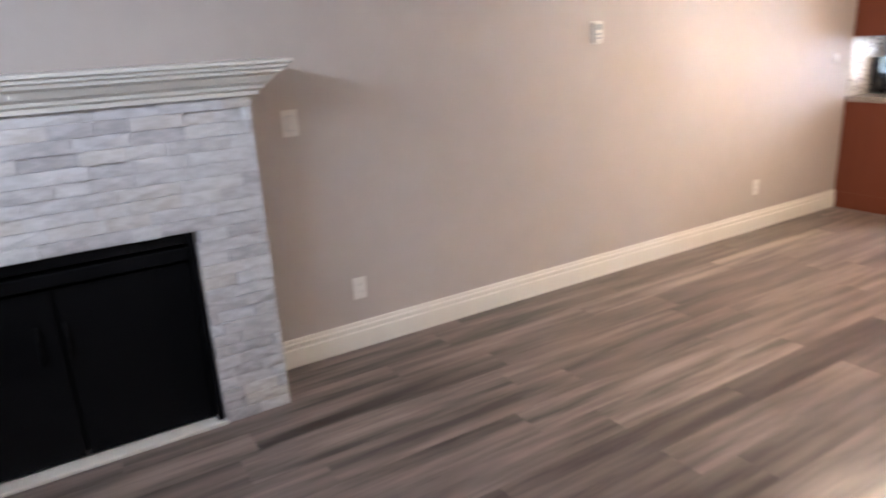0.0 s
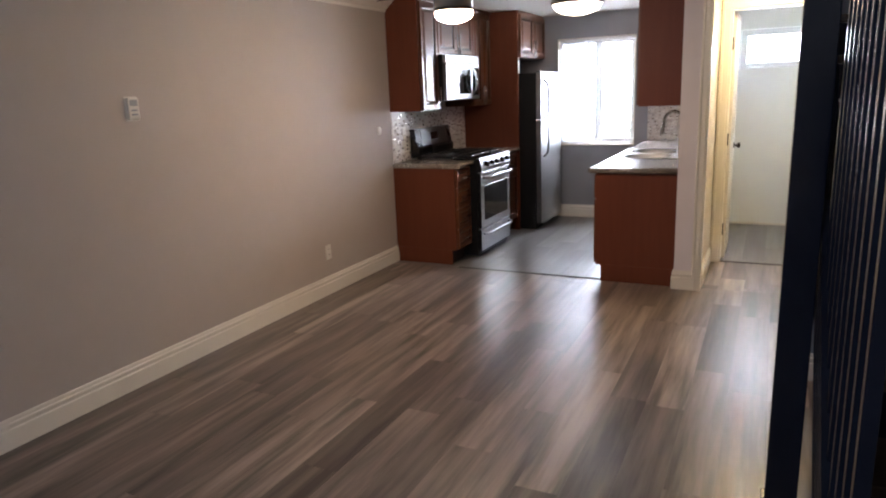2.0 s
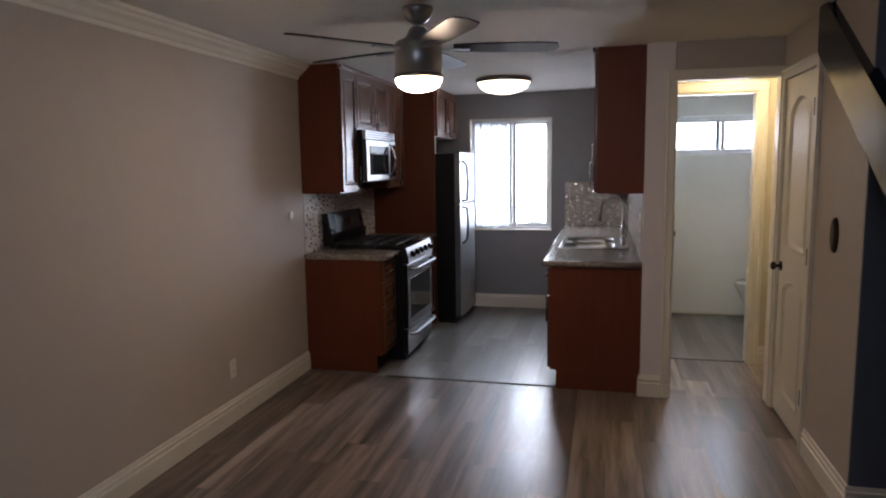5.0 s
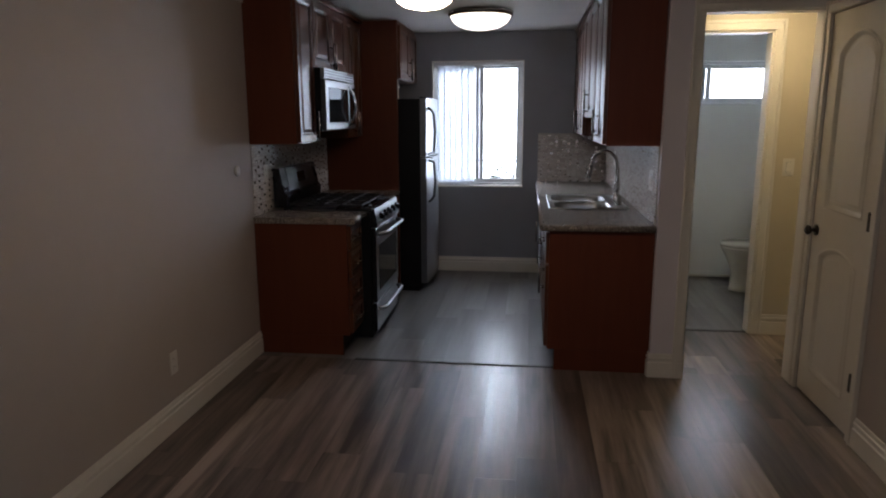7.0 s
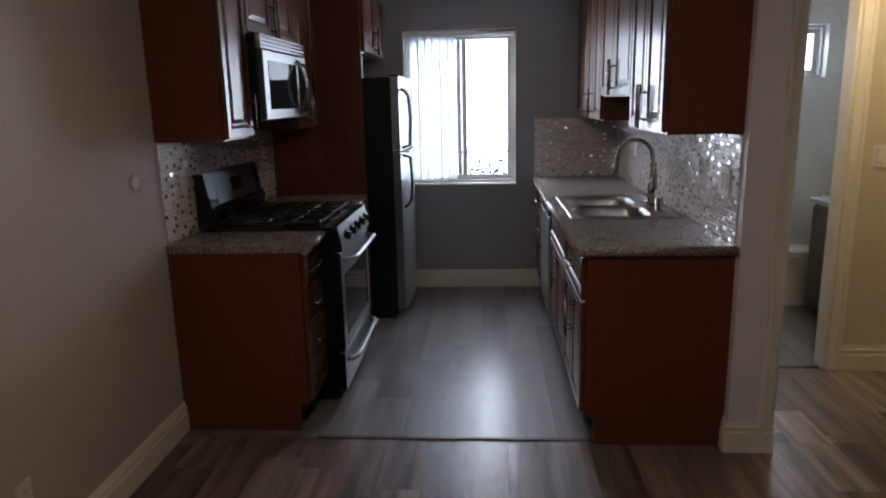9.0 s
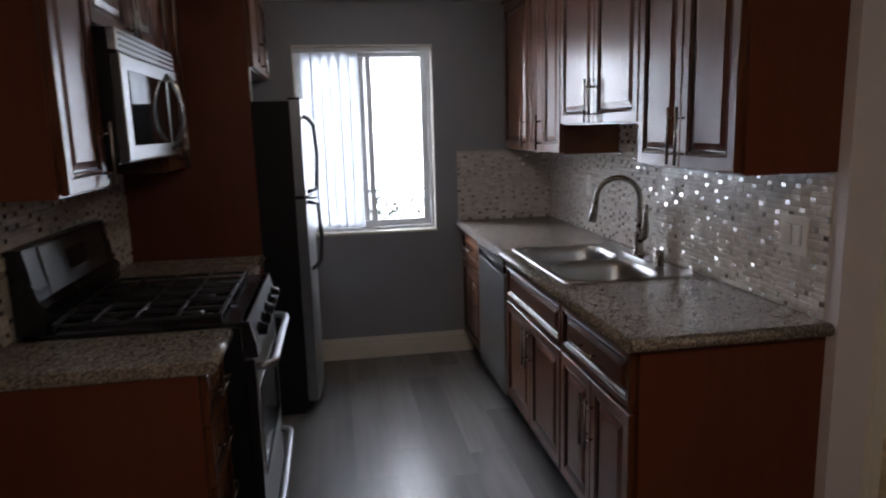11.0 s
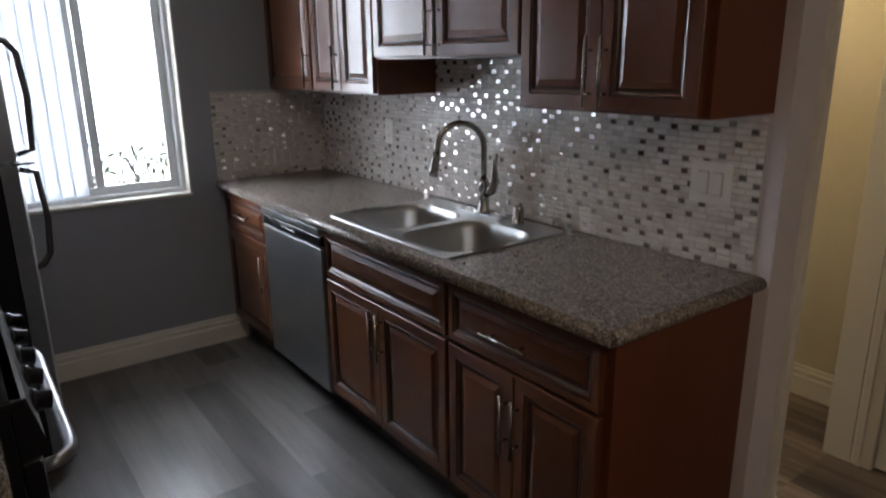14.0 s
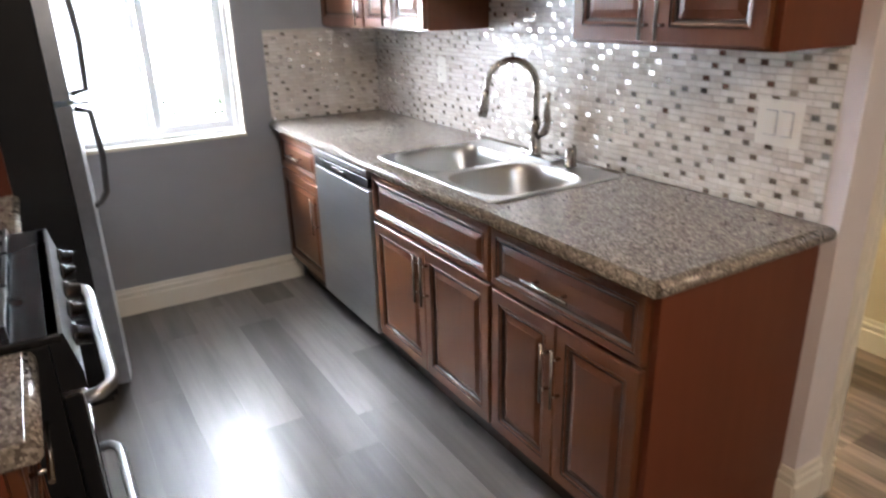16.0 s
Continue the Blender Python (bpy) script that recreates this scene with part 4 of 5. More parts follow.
box(bm, X0 + 0.002, X1 - 0.002, 2.462, 2.499, 0.275, 0.795, 0.006)
od = part("oven_door", dark_sides(bm), (STEEL, BLACKSIDE), rg, "stainless oven door")
bm = B()
box(bm, X0 + 0.075, X1 - 0.075, 2.4585, 2.4655, 0.345, 0.665, 0.002)
part("oven_window", bm, DARKGLASS, od, "dark oven window")


def bow_handle(parent, z, y0, y1):
    bm = B()
    tube(bm, [(X0 + 0.05, y0, z), (X0 + 0.055, y0 - 0.03, z), (X0 + 0.085, y1 + 0.004, z), (X0 + 0.12, y1, z), (X1 - 0.12, y1, z), (X1 - 0.085, y1 + 0.004, z), (X1 - 0.055, y0 - 0.03, z), (X1 - 0.05, y0, z)], 0.014, 12)
    part("handle", bm, STEEL, parent, "curved stainless handle")


bow_handle(od, 0.752, 2.464, 2.405)
bm = B()
box(bm, X0 + 0.002, X1 - 0.002, 2.466, 2.499, 0.06, 0.265, 0.006)
dr = part("drawer", dark_sides(bm), (STEEL, BLACKSIDE), rg, "stainless storage drawer")
bow_handle(dr, 0.222, 2.468, 2.415)
bm = B()
prism(bm, [(3.172, 0.926), (3.085, 0.926), (3.075, 1.01), (3.095, 1.03), (3.125, 1.195), (3.172, 1.195)], "x", X0 + 0.001, X1 - 0.001)
bg = part("backguard", bm, BLACK, rg, "black backguard")
bm = B()
prism(bm, [(3.0885, 1.035), (3.1165, 1.19), (3.1225, 1.19), (3.0965, 1.035)], "x", X0 + 0.10, X1 - 0.10)
pn = part("control_panel", bm, DARKSTEEL, bg, "dull stainless control panel")
bm = B()
prism(bm, [(3.0945, 1.08), (3.1065, 1.15), (3.1125, 1.15), (3.1005, 1.08)], "x", 6.56, 6.72)
part("display", bm, DARKGLASS, pn, "dark display")

mw = thing("microwave", (6.72, 3.0, 1.44), "stainless microwave hung above the gas range", "microwave")
mx0, mx1 = 6.315, 7.085
bm = B()
box(bm, mx0, mx1, 2.83, L0, 1.442, 1.858, 0.003)
part("case", bm, BLACKSIDE, mw)
bm = B()
box(bm, mx0, mx1, 2.795, 2.829, 1.450, 1.785, 0.006)
md = part("door", dark_sides(bm), (STEEL, SIDEGREY), mw)
bm = B()
box(bm, mx0 + 0.07, mx1 - 0.21, 2.7915, 2.797, 1.50, 1.735, 0.002)
part("window", bm, DARKGLASS, md, "dark microwave window")
bm = B()
box(bm, mx1 - 0.165, mx1 - 0.02, 2.7915, 2.797, 1.48, 1.75, 0.002)
part("keypad", bm, DARKGLASS, md, "dark keypad")
bm = B()
tube(bm, [(mx1 - 0.195, 2.795, 1.475)] + [(mx1 - 0.195, 2.795 - 0.055 * math.sin(math.pi * k / 10) ** 0.7, 1.475 + 0.285 * k / 10) for k in range(1, 10)] + [(mx1 - 0.195, 2.795, 1.76)], 0.010, 10)
part("handle", bm, CHROME, md, "curved handle")
bm = B()
box(bm, mx0, mx1, 2.80, 2.829, 1.790, 1.858, 0.004)
vt = part("vent_strip", bm, STEEL, mw)
for k in range(3):
    bm = B()
    box(bm, mx0 + 0.02, mx1 - 0.02, 2.7965, 2.802, 1.803 + k * 0.018, 1.809 + k * 0.018, 0.001)
    part("louvre", bm, BLACK, vt)

fr = thing("refrigerator", (8.0, 2.8, 0), "black-sided stainless top-freezer refrigerator", "refrigerator")
gx0, gx1 = 7.622, 8.385
bm = B()
box(bm, gx0, gx1, 2.372, 3.13, 0.03, 1.685, 0.006)
part("case", bm, BLACKSIDE, fr)
bm = B()
box(bm, gx0 + 0.02, gx1 - 0.02, 2.39, 3.1, 0.0, 0.03)
part("base", bm, BLACK, fr)
for nm, z0, z1, h0, h1 in (("freezer_door", 1.20, 1.69, 1.215, 1.61), ("door", 0.075, 1.183, 0.80, 1.165)):
    bm = B()
    pts = [(gx0, 2.371), (gx1, 2.371)]
    for k in range(13):
        u = k / 12
        pts.append((gx1 - (gx1 - gx0) * u, 2.318 - 0.026 * math.sin(math.pi * u) ** 0.6))
    prism(bm, pts, "z", z0, z1)
    dd = part(nm, dark_sides(bm), (STEEL, SATIN), fr, "brushed stainless door")
    bm = B()
    y = 2.305
    up_ = nm == "freezer_door"
    a, b = (h0, h1) if up_ else (h1, h0)
    tube(bm, [(gx0 + 0.06, y + 0.01, a), (gx0 + 0.06, y - 0.045, a + (0.015 if up_ else -0.015)), (gx0 + 0.06, y - 0.056, (a + b) / 2), (gx0 + 0.06, y - 0.045, b - (0.05 if up_ else -0.05)), (gx0 + 0.06, y - 0.02, b - (0.015 if up_ else -0.015)), (gx0 + 0.06, y + 0.01, b)], 0.011, 10)
    part("handle", bm, DARKSTEEL, dd, "curved dark grey handle")
bm = B()
box(bm, gx0 + 0.005, gx0 + 0.10, 2.262, 2.33, 1.184, 1.194, 0.003)
part("handle_bracket", bm, CHROME, fr, "bright bracket between the doors")
bm = B()
box(bm, gx0 + 0.02, gx0 + 0.09, 2.32, 2.38, 1.6905, 1.702, 0.003)
part("hinge_cover", bm, BLACK, fr)

# ---- lamps ----
fan = thing("ceiling_fan", (4.43, 1.84, 2.15), "brushed steel ceiling fan with five dark blades and a lit bowl", "ceiling fan")
cx, cy = 4.43, 1.84
bm = B()
lathe(bm, cx, cy, [(0.075, H - 0.001), (0.075, H - 0.012), (0.060, H - 0.05), (0.030, H - 0.075), (0.014, H - 0.08)], 28)
part("canopy", bm, STEEL, fan)
bm = B()
tube(bm, [(cx, cy, H - 0.06), (cx, cy, 2.22)], 0.012, 12)
part("downrod", bm, STEEL, fan)
bm = B()
lathe(bm, cx, cy, [(0.03, 2.235), (0.045, 2.22), (0.06, 2.185), (0.105, 2.165), (0.115, 2.15), (0.115, 2.015), (0.110, 2.012)], 32)
part("motor_housing", bm, STEEL, fan)
bm = B()
lathe(bm, cx, cy, [(0.117, 2.011), (0.120, 2.006), (0.120, 1.992), (0.116, 1.990)], 32)
part("light_ring", bm, NICKEL, fan)
bm = B()
lathe(bm, cx, cy, [(0.112, 1.991), (0.112, 1.978), (0.098, 1.955), (0.07, 1.938), (0.03, 1.929), (0.004, 1.927)], 32)
part("bowl", bm, FANGLOW, fan, "glowing warm white glass bowl")
for k, ang in enumerate((-76, -148, 140, 68, -4)):
    m = Matrix.Translation((cx, cy, 2.135)) @ Matrix.Rotation(radians(ang), 4, "Z")
    bm = B()
    out = [(0.17, -0.050), (0.30, -0.062), (0.60, -0.068), (0.665, -0.055), (0.685, 0.0), (0.665, 0.055), (0.60, 0.068), (0.30, 0.062), (0.17, 0.050)]
    tilt = Matrix.Rotation(radians(-9), 4, "X")
    lo = [bm.verts.new(m @ tilt @ Vector((x, y, -0.003))) for x, y in out]
    hi = [bm.verts.new(m @ tilt @ Vector((x, y, 0.003))) for x, y in out]
    for j in range(len(out)):
        bm.faces.new((lo[j], lo[(j + 1) % len(out)], hi[(j + 1) % len(out)], hi[j]))
    bm.faces.new(lo[::-1])
    bm.faces.new(hi)
    bl = part("blade", bm, BLADE, fan, "glossy dark wooden blade")
    bm = B()
    for a, b, w in ((0.10, 0.25, 0.018),):
        v0 = [m @ Vector((x, y, z)) for x in (a, b) for y in (-w, w) for z in (-0.013, -0.006)]
        vs = [bm.verts.new(v) for v in v0]
        for q in ((0, 1, 3, 2), (4, 6, 7, 5), (0, 4, 5, 1), (2, 3, 7, 6), (0, 2, 6, 4), (1, 5, 7, 3)):
            bm.faces.new([vs[i] for i in q])
    part("blade_arm", bm, STEEL, bl)


def dome(x, y, r, drop, mat, label):
    d = thing("ceiling_light", (x, y, H), label, "ceiling light")
    bm = B()
    lathe(bm, x, y, [(r, H - 0.001), (r + 0.012, H - 0.006), (r + 0.014, H - 0.03), (r + 0.004, H - 0.042), (r - 0.005, H - 0.043)], 40)
    part("rim", bm, NICKEL, d)
    bm = B()
    lathe(bm, x, y, [(r - 0.006, H - 0.040), (r * 0.96, H - 0.055), (r * 0.85, H - 0.04 - drop * 0.5), (r * 0.6, H - 0.04 - drop * 0.8), (r * 0.3, H - 0.04 - drop * 0.96), (0.006, H - 0.04 - drop)], 40)
    part("diffuser", bm, mat, d, "glowing white glass dome")
    return d


dome(7.223, 1.83, 0.235, 0.10, DOMEGLOW, "lit flush dome ceiling light in the kitchen")
dome(6.30, 0.02, 0.14, 0.07, HALLGLOW, "lit warm flush ceiling light in the hall")

# ---- small wall things ----


def plate(name, put, w, h, label, category, toggles=1, mat=WHITEPLASTIC, kind="rocker"):
    """A cover plate with its rockers or sockets. put maps (along, out, up) from the plate's centre."""
    t = thing(name, put(0, 0, 0), label, category)
    def slab(u0, u1, o0, o1, z0, z1, bev):
        bm = B()
        pts = [put(u, o, z) for u in (u0, u1) for o in (o0, o1) for z in (z0, z1)]
        vs = [bm.verts.new(p) for p in pts]
        fs = [bm.faces.new([vs[i] for i in q]) for q in ((0, 1, 3, 2), (4, 6, 7, 5), (0, 4, 5, 1), (2, 3, 7, 6), (0, 2, 6, 4), (1, 5, 7, 3))]
        bmesh.ops.bevel(bm, geom=list({e for f in fs for e in f.edges}), offset=bev, segments=2, affect="EDGES")
        return bm
    part("cover", slab(-w / 2, w / 2, 0.0004, 0.006, -h / 2, h / 2, 0.002), mat, t)
    for k in range(toggles):
        u = (k - (toggles - 1) / 2) * 0.046
        if kind == "rocker":
            part("seam", slab(u - 0.0178, u + 0.0178, 0.0061, 0.0066, -0.0345, 0.0345, 0.0001), GREYPLASTIC, t)
            part("rocker", slab(u - 0.016, u + 0.016, 0.0062, 0.0125, -0.032, 0.032, 0.002), mat, t)
        else:
            for z in (-0.02, 0.02):
                s = part("socket", slab(u - 0.016, u + 0.016, 0.0062, 0.0085, z - 0.014, z + 0.014, 0.001), mat, t)
                for du in (-0.006, 0.006):
                    part("slot", slab(u + du - 0.001, u + du + 0.001, 0.0086, 0.0089, z - 0.004, z + 0.006, 0.0001), BLACK, s)
    return t


def north(x, z):
    return lambda u, o, dz: (x + u, YL - o, z + dz)


def tilewall(x, z):
    return lambda u, o, dz: (x + u, YR + 0.009 + o, z + dz)


plate("wall_outlet", north(4.85, 0.335), 0.07, 0.115, "white duplex outlet low on the greige wall", "outlet", kind="socket")
plate("wall_outlet", north(1.576, 0.326), 0.072, 0.115, "white outlet beside the fireplace", "outlet", kind="socket")
plate("blank_plate", north(1.31, 1.193), 0.075, 0.12, "white cover plate beside the mantel", "cover plate", 1)
plate("light_switch", tilewall(6.005, 1.158), 0.135, 0.125, "white double switch plate on mosaic tile", "switch", 2)
plate("wall_outlet", tilewall(7.775, 1.18), 0.075, 0.12, "white outlet on mosaic tile", "outlet", kind="socket")
plate("wall_outlet", lambda u, o, dz: (6.16 + u, YL - 0.009 - o, 1.17 + dz), 0.07, 0.115, "white outlet on tile beside the range", "outlet", kind="socket")
plate("light_switch", lambda u, o, dz: (6.72 - o, -0.315 + u, 1.19 + dz), 0.075, 0.12, "cream switch plate beside the bathroom door", "switch", 1)
th = plate("thermostat", north(3.197, 1.51), 0.085, 0.128, "white wall thermostat with a small grey screen", "thermostat", 0)
bm = B()
box(bm, 3.163, 3.231, YL - 0.024, YL - 0.0065, 1.452, 1.568, 0.005)
part("case", bm, WHITEPLASTIC, th)
bm = B()
box(bm, 3.172, 3.222, YL - 0.0255, YL - 0.0235, 1.525, 1.557, 0.001)
part("screen", bm, GREYPLASTIC, th, "grey screen")
bm = B()
for z in (1.475, 1.497):
    box(bm, 3.178, 3.216, YL - 0.0255, YL - 0.0235, z, z + 0.010, 0.001)
part("buttons", bm, GREYPLASTIC, th)
sd = thing("wall_sensor", (3.225, YL, 2.118), "small round white sensor high on the greige wall", "sensor")
bm = B()
tube(bm, [(3.225, YL - 0.0005, 2.118), (3.225, YL - 0.018, 2.118), (3.225, YL - 0.026, 2.118)], 0.05, 24, [0.052, 0.050, 0.03])
part("cover", bm, WHITEPLASTIC, sd)
jk = thing("wall_jack", (5.73, YL, 1.22), "small round white wall jack near the cabinets", "jack")
bm = B()
tube(bm, [(5.73, YL - 0.0005, 1.22), (5.73, YL - 0.010, 1.22), (5.73, YL - 0.014, 1.22)], 0.03, 20, [0.034, 0.033, 0.02])
part("cover", bm, WHITEPLASTIC, jk)
bell = thing("oval_wall_fitting", (4.70, -0.11, 1.22), "dark oval fitting on the closet wall", "wall fitting")
bm = B()
last = None
for g, o in ((0, 0.0005), (0.0, 0.008), (0.008, 0.016), (0.02, 0.019)):
    ring = [bm.verts.new((4.70 + (0.045 - g) * math.cos(a), -0.11 + o, 1.22 + (0.085 - g) * math.sin(a))) for a in [2 * math.pi * j / 24 for j in range(24)]]
    if last:
        for j in range(24):
            bm.faces.new((last[j], last[(j + 1) % 24], ring[(j + 1) % 24], ring[j])).smooth = True
    last = ring
bm.faces.new(last)
part("cover", bm, BRONZE, bell)

# ---- bathroom ----
wc = thing("toilet", (8.0, -0.6, 0), "white porcelain toilet with its lid closed", "toilet")
tx = 8.0
bm = B()
last = None
for cy_, hx, hy, z in ((-0.50, 0.105, 0.14, 0.0), (-0.50, 0.10, 0.13, 0.03), (-0.50, 0.09, 0.12, 0.16), (-0.49, 0.11, 0.14, 0.24), (-0.50, 0.165, 0.20, 0.34), (-0.50, 0.18, 0.225, 0.385), (-0.50, 0.18, 0.225, 0.40)):
    ring = [bm.verts.new((tx + hx * math.cos(a), cy_ + hy * math.sin(a), z)) for a in [2 * math.pi * j / 28 for j in range(28)]]
    if last:
        for j in range(28):
            bm.faces.new((last[j], last[(j + 1) % 28], ring[(j + 1) % 28], ring[j])).smooth = True
    else:
        bm.faces.new(ring[::-1])
    last = ring
bm.faces.new(last)
part("bowl", bm, PORCELAIN, wc)
bm = B()
lathe(bm, tx, -0.50, [(0.185, 0.401), (0.19, 0.408), (0.19, 0.424), (0.182, 0.434), (0.02, 0.438)], 28, (1, 1.22))
part("seat_lid", bm, PORCELAIN, wc)
bm = B()
box(bm, tx - 0.21, tx + 0.21, -0.965, -0.775, 0.39, 0.74, 0.02, 3)
tk = part("tank", bm, PORCELAIN, wc)
bm = B()
box(bm, tx - 0.22, tx + 0.22, -0.975, -0.765, 0.741, 0.775, 0.01, 3)
part("tank_lid", bm, PORCELAIN, tk)
bm = B()
box(bm, tx - 0.10, tx + 0.10, -0.80, -0.66, 0.0, 0.40, 0.03, 3)
part("pedestal", bm, PORCELAIN, wc)
vn = thing("bathroom_vanity", (7.3, -0.72, 0), "dark wooden bathroom vanity with a grey top", "vanity")
bm = B()
box(bm, 6.96, 7.68, -0.999, -0.47, 0.09, 0.80, 0.003)
part("body", bm, TREADWOOD, vn)
bm = B()
box(bm, 6.97, 7.67, -0.999, -0.53, 0.0, 0.089)
part("toe_kick", bm, TOE, vn)
for a, b in ((6.975, 7.315), (7.325, 7.665)):
    bm = B()
    box(bm, a, b, -0.469, -0.451, 0.11, 0.78, 0.004)
    part("door", bm, TREADWOOD, vn)
bm = B()
box(bm, 6.945, 7.70, -0.999, -0.44, 0.801, 0.835, 0.006)
part("top", bm, GREYPLASTIC, vn, "grey vanity top")
boxes("trim_bath_edge", TRIM, [(XB - 0.014, XB - 0.0005, -0.999, 0.517, 0.0005, 0.022)], "thin white bead along the bathroom floor", "trim", bevel=0.004)

# ---- pieces: stones, tiles, planks ----
rnd = random.Random(7)
z = 0.0
k = 0
while z < 1.325:
    h = 0.0505
    x = FX0 + (0 if k % 2 else -0.09) - rnd.uniform(0, 0.06)
    while x < FX1:
        w = rnd.choice((0.11, 0.15, 0.19, 0.23))
        a, b = max(x, FX0), min(x + w, FX1)
        x += w
        for p, q in (((a, min(b, -0.280)), (max(a, 0.764), b)) if z < 0.84 else ((a, b),)):
            if q - p < 0.02:
                continue
            d = rnd.uniform(0.0, 0.014)
            bm = B()
            f = 0.0006
            y = FY + 0.006 - d
            vs = [bm.verts.new(v) for v in ((p + f, FY + 0.03, z + f), (q - f, FY + 0.03, z + f), (q - f, FY + 0.03, z + h - f), (p + f, FY + 0.03, z + h - f),
                                            (p + f, y + rnd.uniform(0, .004), z + f), (q - f, y + rnd.uniform(0, .004), z + f), (q - f, y + rnd.uniform(0, .005), z + h - f), (p + f, y + rnd.uniform(0, .005), z + h - f), ((p + q) / 2, y - rnd.uniform(0, .003), z + h / 2))]
            for j in range(4):
                bm.faces.new((vs[j], vs[(j + 1) % 4], vs[4 + (j + 1) % 4], vs[4 + j]))
                bm.faces.new((vs[4 + j], vs[4 + (j + 1) % 4], vs[8]))
            part("stone", bm, STONE, fp)
    z += h
    k += 1
# return face of the chimney breast
k = 0
z = 0.0
while z < 1.325:
    y = FY + 0.03 - (0.08 if k % 2 else 0)
    while y < YL:
        a, b = max(y, FY + 0.031), min(y + 0.16, YL - 0.002)
        y += 0.16
        if b - a > 0.02:
            bm = B()
            box(bm, FX1 - 0.0118, FX1 + rnd.uniform(-0.004, 0.0), a + 0.0006, b - 0.0006, z + 0.0006, z + 0.0499)
            part("stone", bm, STONE, fp)
    z += 0.0505
    k += 1

TW, THH, TG = 0.044, 0.0165, 0.0022


def tile_wall(name, put, length, height, label, near):
    """Brick-laid mosaic on a wall: the nearest pieces as parts, the rest joined."""
    bm = B()
    vs = [bm.verts.new(put(u, o, z)) for u in (0, length) for o in (0.0003, 0.005) for z in (0, height)]
    for q in ((0, 1, 3, 2), (4, 6, 7, 5), (0, 4, 5, 1), (2, 3, 7, 6), (0, 2, 6, 4), (1, 5, 7, 3)):
        bm.faces.new([vs[i] for i in q])
    wall = solid(name, bm, GROUT, label, "backsplash", "structure")
    joined = {False: ([], []), True: ([], [])}
    n, row, z, below = 0, 0, 0.001, []
    while z + THH < height:
        u = -(TW + TG) / 2 * (row % 2)
        was, here = False, []
        while u < length:
            steel = not was and all(abs(u + TW / 4 - q) > TW * 0.7 for q in below) and rnd.random() < 0.40
            w = TW * 0.52 if steel else TW
            a, b = max(u, 0.0005), min(u + w, length - 0.0005)
            u += w + TG
            if b - a < 0.006:
                continue
            mid_u = (a + b) / 2
            was = steel
            if steel:
                here.append(mid_u)
            tl = [rnd.gauss(0, 0.0005) for _ in range(4)]
            pts = [put(a, 0.0045, z), put(b, 0.0045, z), put(b, 0.0045, z + THH), put(a, 0.0045, z + THH)]
            e = 0.0012
            top = [put(a + e, 0.0082 + tl[0], z + e), put(b - e, 0.0082 + tl[1], z + e), put(b - e, 0.0082 + tl[2], z + THH - e), put(a + e, 0.0082 + tl[0] + tl[2] - tl[1], z + THH - e)]
            quad = [(0, 1, 5, 4), (1, 2, 6, 5), (2, 3, 7, 6), (3, 0, 4, 7), (4, 5, 6, 7)]
            if near(a, z) and n < 300:
                me = bpy.data.meshes.new("tile")
                me.from_pydata(pts + top, [], quad)
                me.materials.append(STEELTILE if steel else TILE)
                ob = new("tile", me)
                ob.parent = wall
                n += 1
            else:
                rest, faces = joined[steel]
                o = len(rest)
                rest += pts + top
                faces += [tuple(o + i for i in q) for q in quad]
        below = here
        z += THH + TG
        row += 1
    for steel, nm, mat in ((False, "far_stone_tiles", TILE_JOINED), (True, "far_steel_tiles", STEELTILE_JOINED)):
        me = bpy.data.meshes.new(nm)
        me.from_pydata(joined[steel][0], [], joined[steel][1])
        me.materials.append(mat)
        ob = new(nm, me)
        ob.parent = wall
        tagged(ob, "", "", "", "stuff")


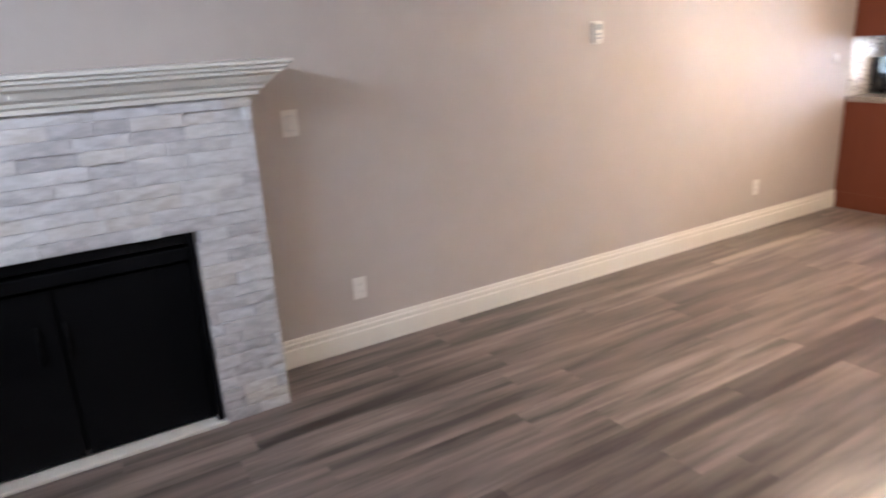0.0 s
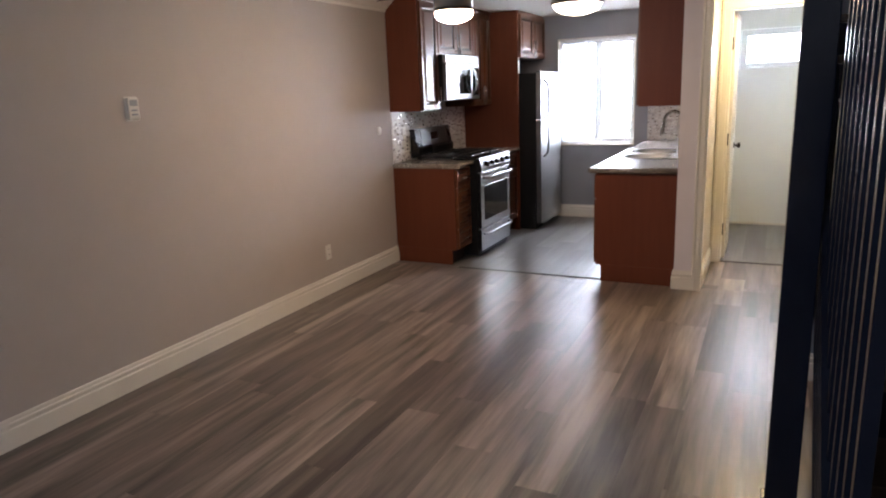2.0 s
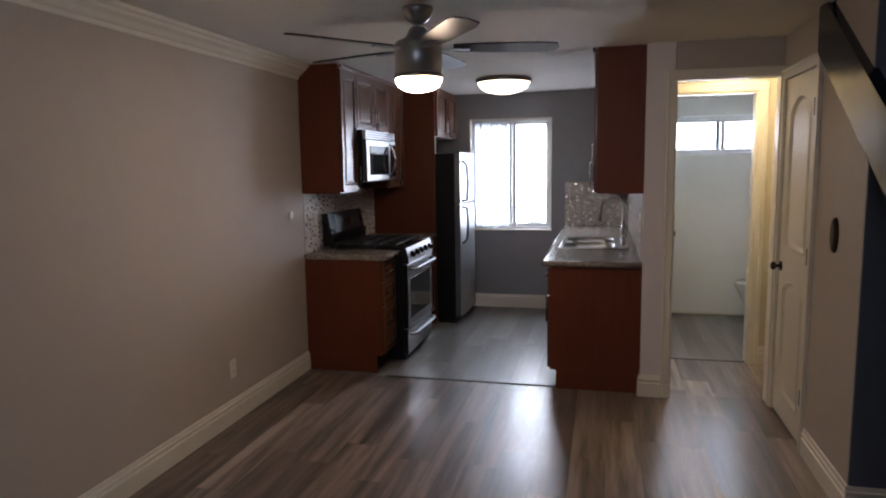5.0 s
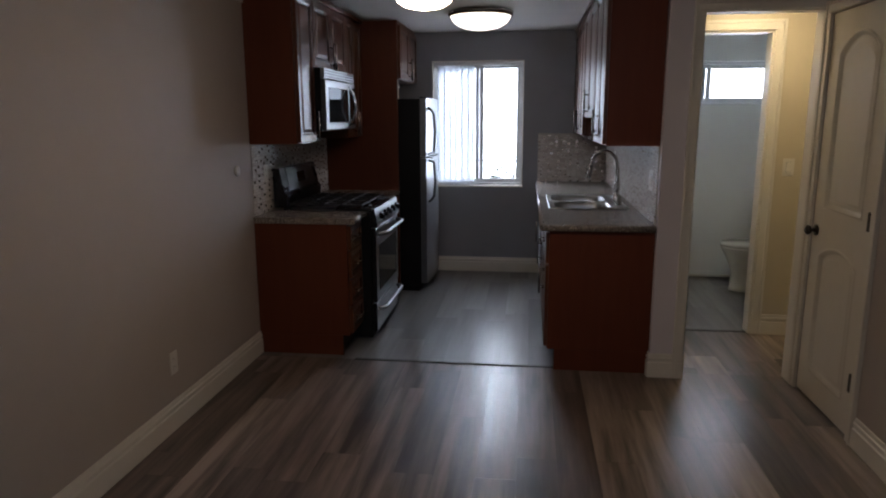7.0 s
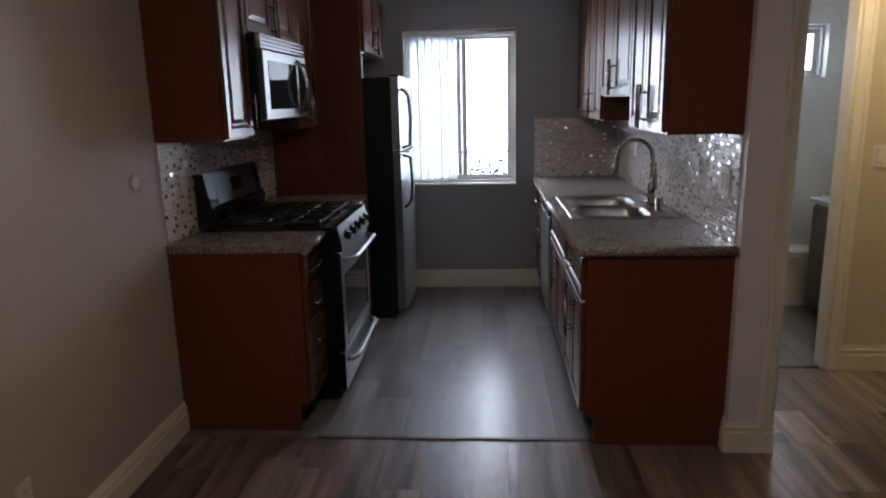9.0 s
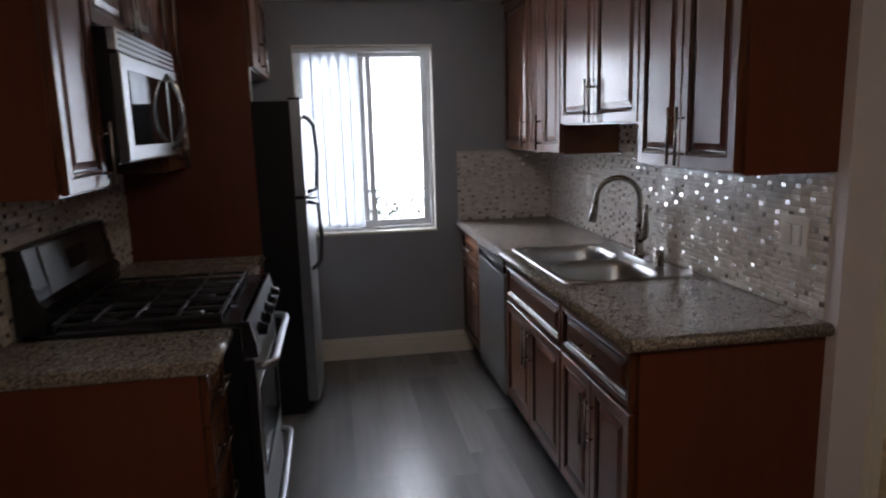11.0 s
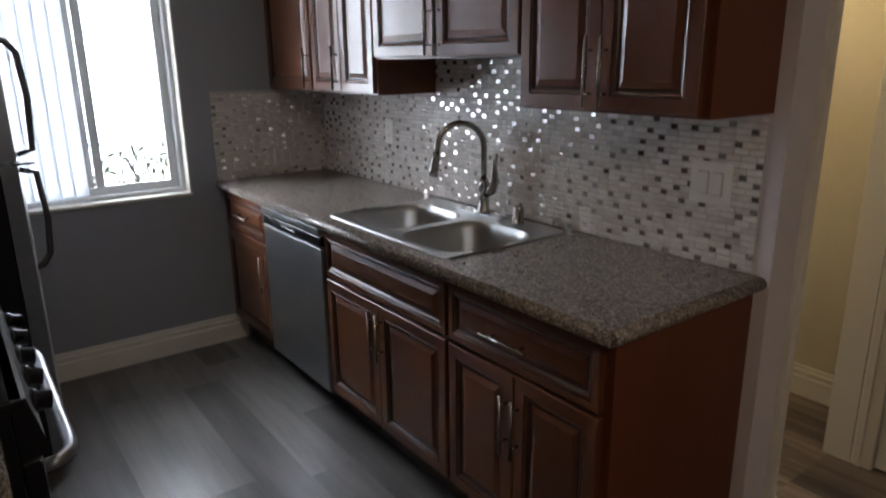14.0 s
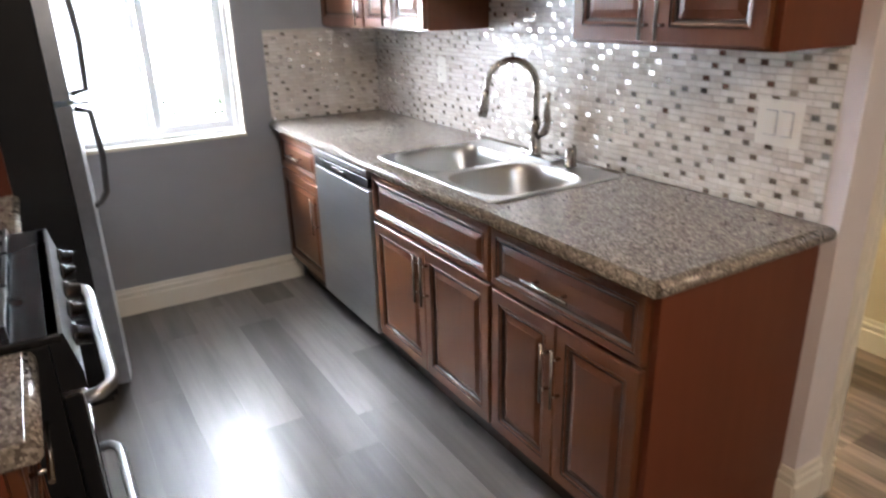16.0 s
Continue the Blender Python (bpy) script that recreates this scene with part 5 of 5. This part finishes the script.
tile_wall("backsplash_south", lambda u, o, z: (5.853 + u, YR + o, 0.912 + z), XB - 5.854, 0.455, "beige and steel brick mosaic backsplash behind the sink", lambda u, z: u < 0.55)
tile_wall("backsplash_sink_gap", lambda u, o, z: (6.508 + u, YR + o, 1.3685 + z), 0.876, 0.152, "beige and steel mosaic above the sink", lambda u, z: u < 0.4)
tile_wall("backsplash_east", lambda u, o, z: (XB - o, 1.355 - u, 0.912 + z), 0.644, 0.462, "beige and steel brick mosaic in the corner", lambda u, z: False)
tile_wall("backsplash_north", lambda u, o, z: (7.578 - u, YL - o, 0.912 + z), 1.625, 0.455, "beige and steel mosaic behind the range", lambda u, z: u > 1.31)


PW, PL = 0.18, 1.22


def planks(x0, x1, y0, y1, mat, seed, skip=lambda x, y: False):
    """Plank floor along x in rows: each plank a piece under the floor, with eased edges."""
    r = random.Random(seed)
    shared = {}
    y = y0
    while y < y1 - 0.004:
        w = min(PW, y1 - y)
        x = x0 - r.uniform(0, PL)
        while x < x1:
            a, b = max(x, x0), min(x + PL, x1)
            x += PL
            if b - a < 0.01 or skip((a + b) / 2, y + w / 2):
                continue
            key = (round(b - a, 3), round(w, 3))
            if key not in shared:
                g, e = 0.0001, 0.0005
                L, Wd = b - a, w
                lo = [(g, g, -0.0115), (L - g, g, -0.0115), (L - g, Wd - g, -0.0115), (g, Wd - g, -0.0115)]
                md_ = [(p, q, -0.0003) for p, q, _ in lo]
                hi = [(g + e, g + e, 0), (L - g - e, g + e, 0), (L - g - e, Wd - g - e, 0), (g + e, Wd - g - e, 0)]
                me = bpy.data.meshes.new("plank")
                me.from_pydata(lo + md_ + hi, [], [(s + j, s + (j + 1) % 4, s + 4 + (j + 1) % 4, s + 4 + j) for s in (0, 4) for j in range(4)] + [(8, 9, 10, 11)])
                me.materials.append(mat)
                shared[key] = me
            me = shared[key]
            if me.materials[0] is not mat:
                continue
            ob = new("plank", me)
            ob.parent = fl
            ob.location = (a, y, 0)
        y += PW


planks(-0.8, 5.878, -1.05, YL, PLANK, 3, lambda x, y: x > 4.9 and y < -0.15)
planks(5.878, 6.75, -0.51, YH, PLANK, 5)
planks(5.880, XB, YR, YL, PLANKGREY, 8)
planks(6.75, XB, -1.0, YH, PLANKGREY, 9)
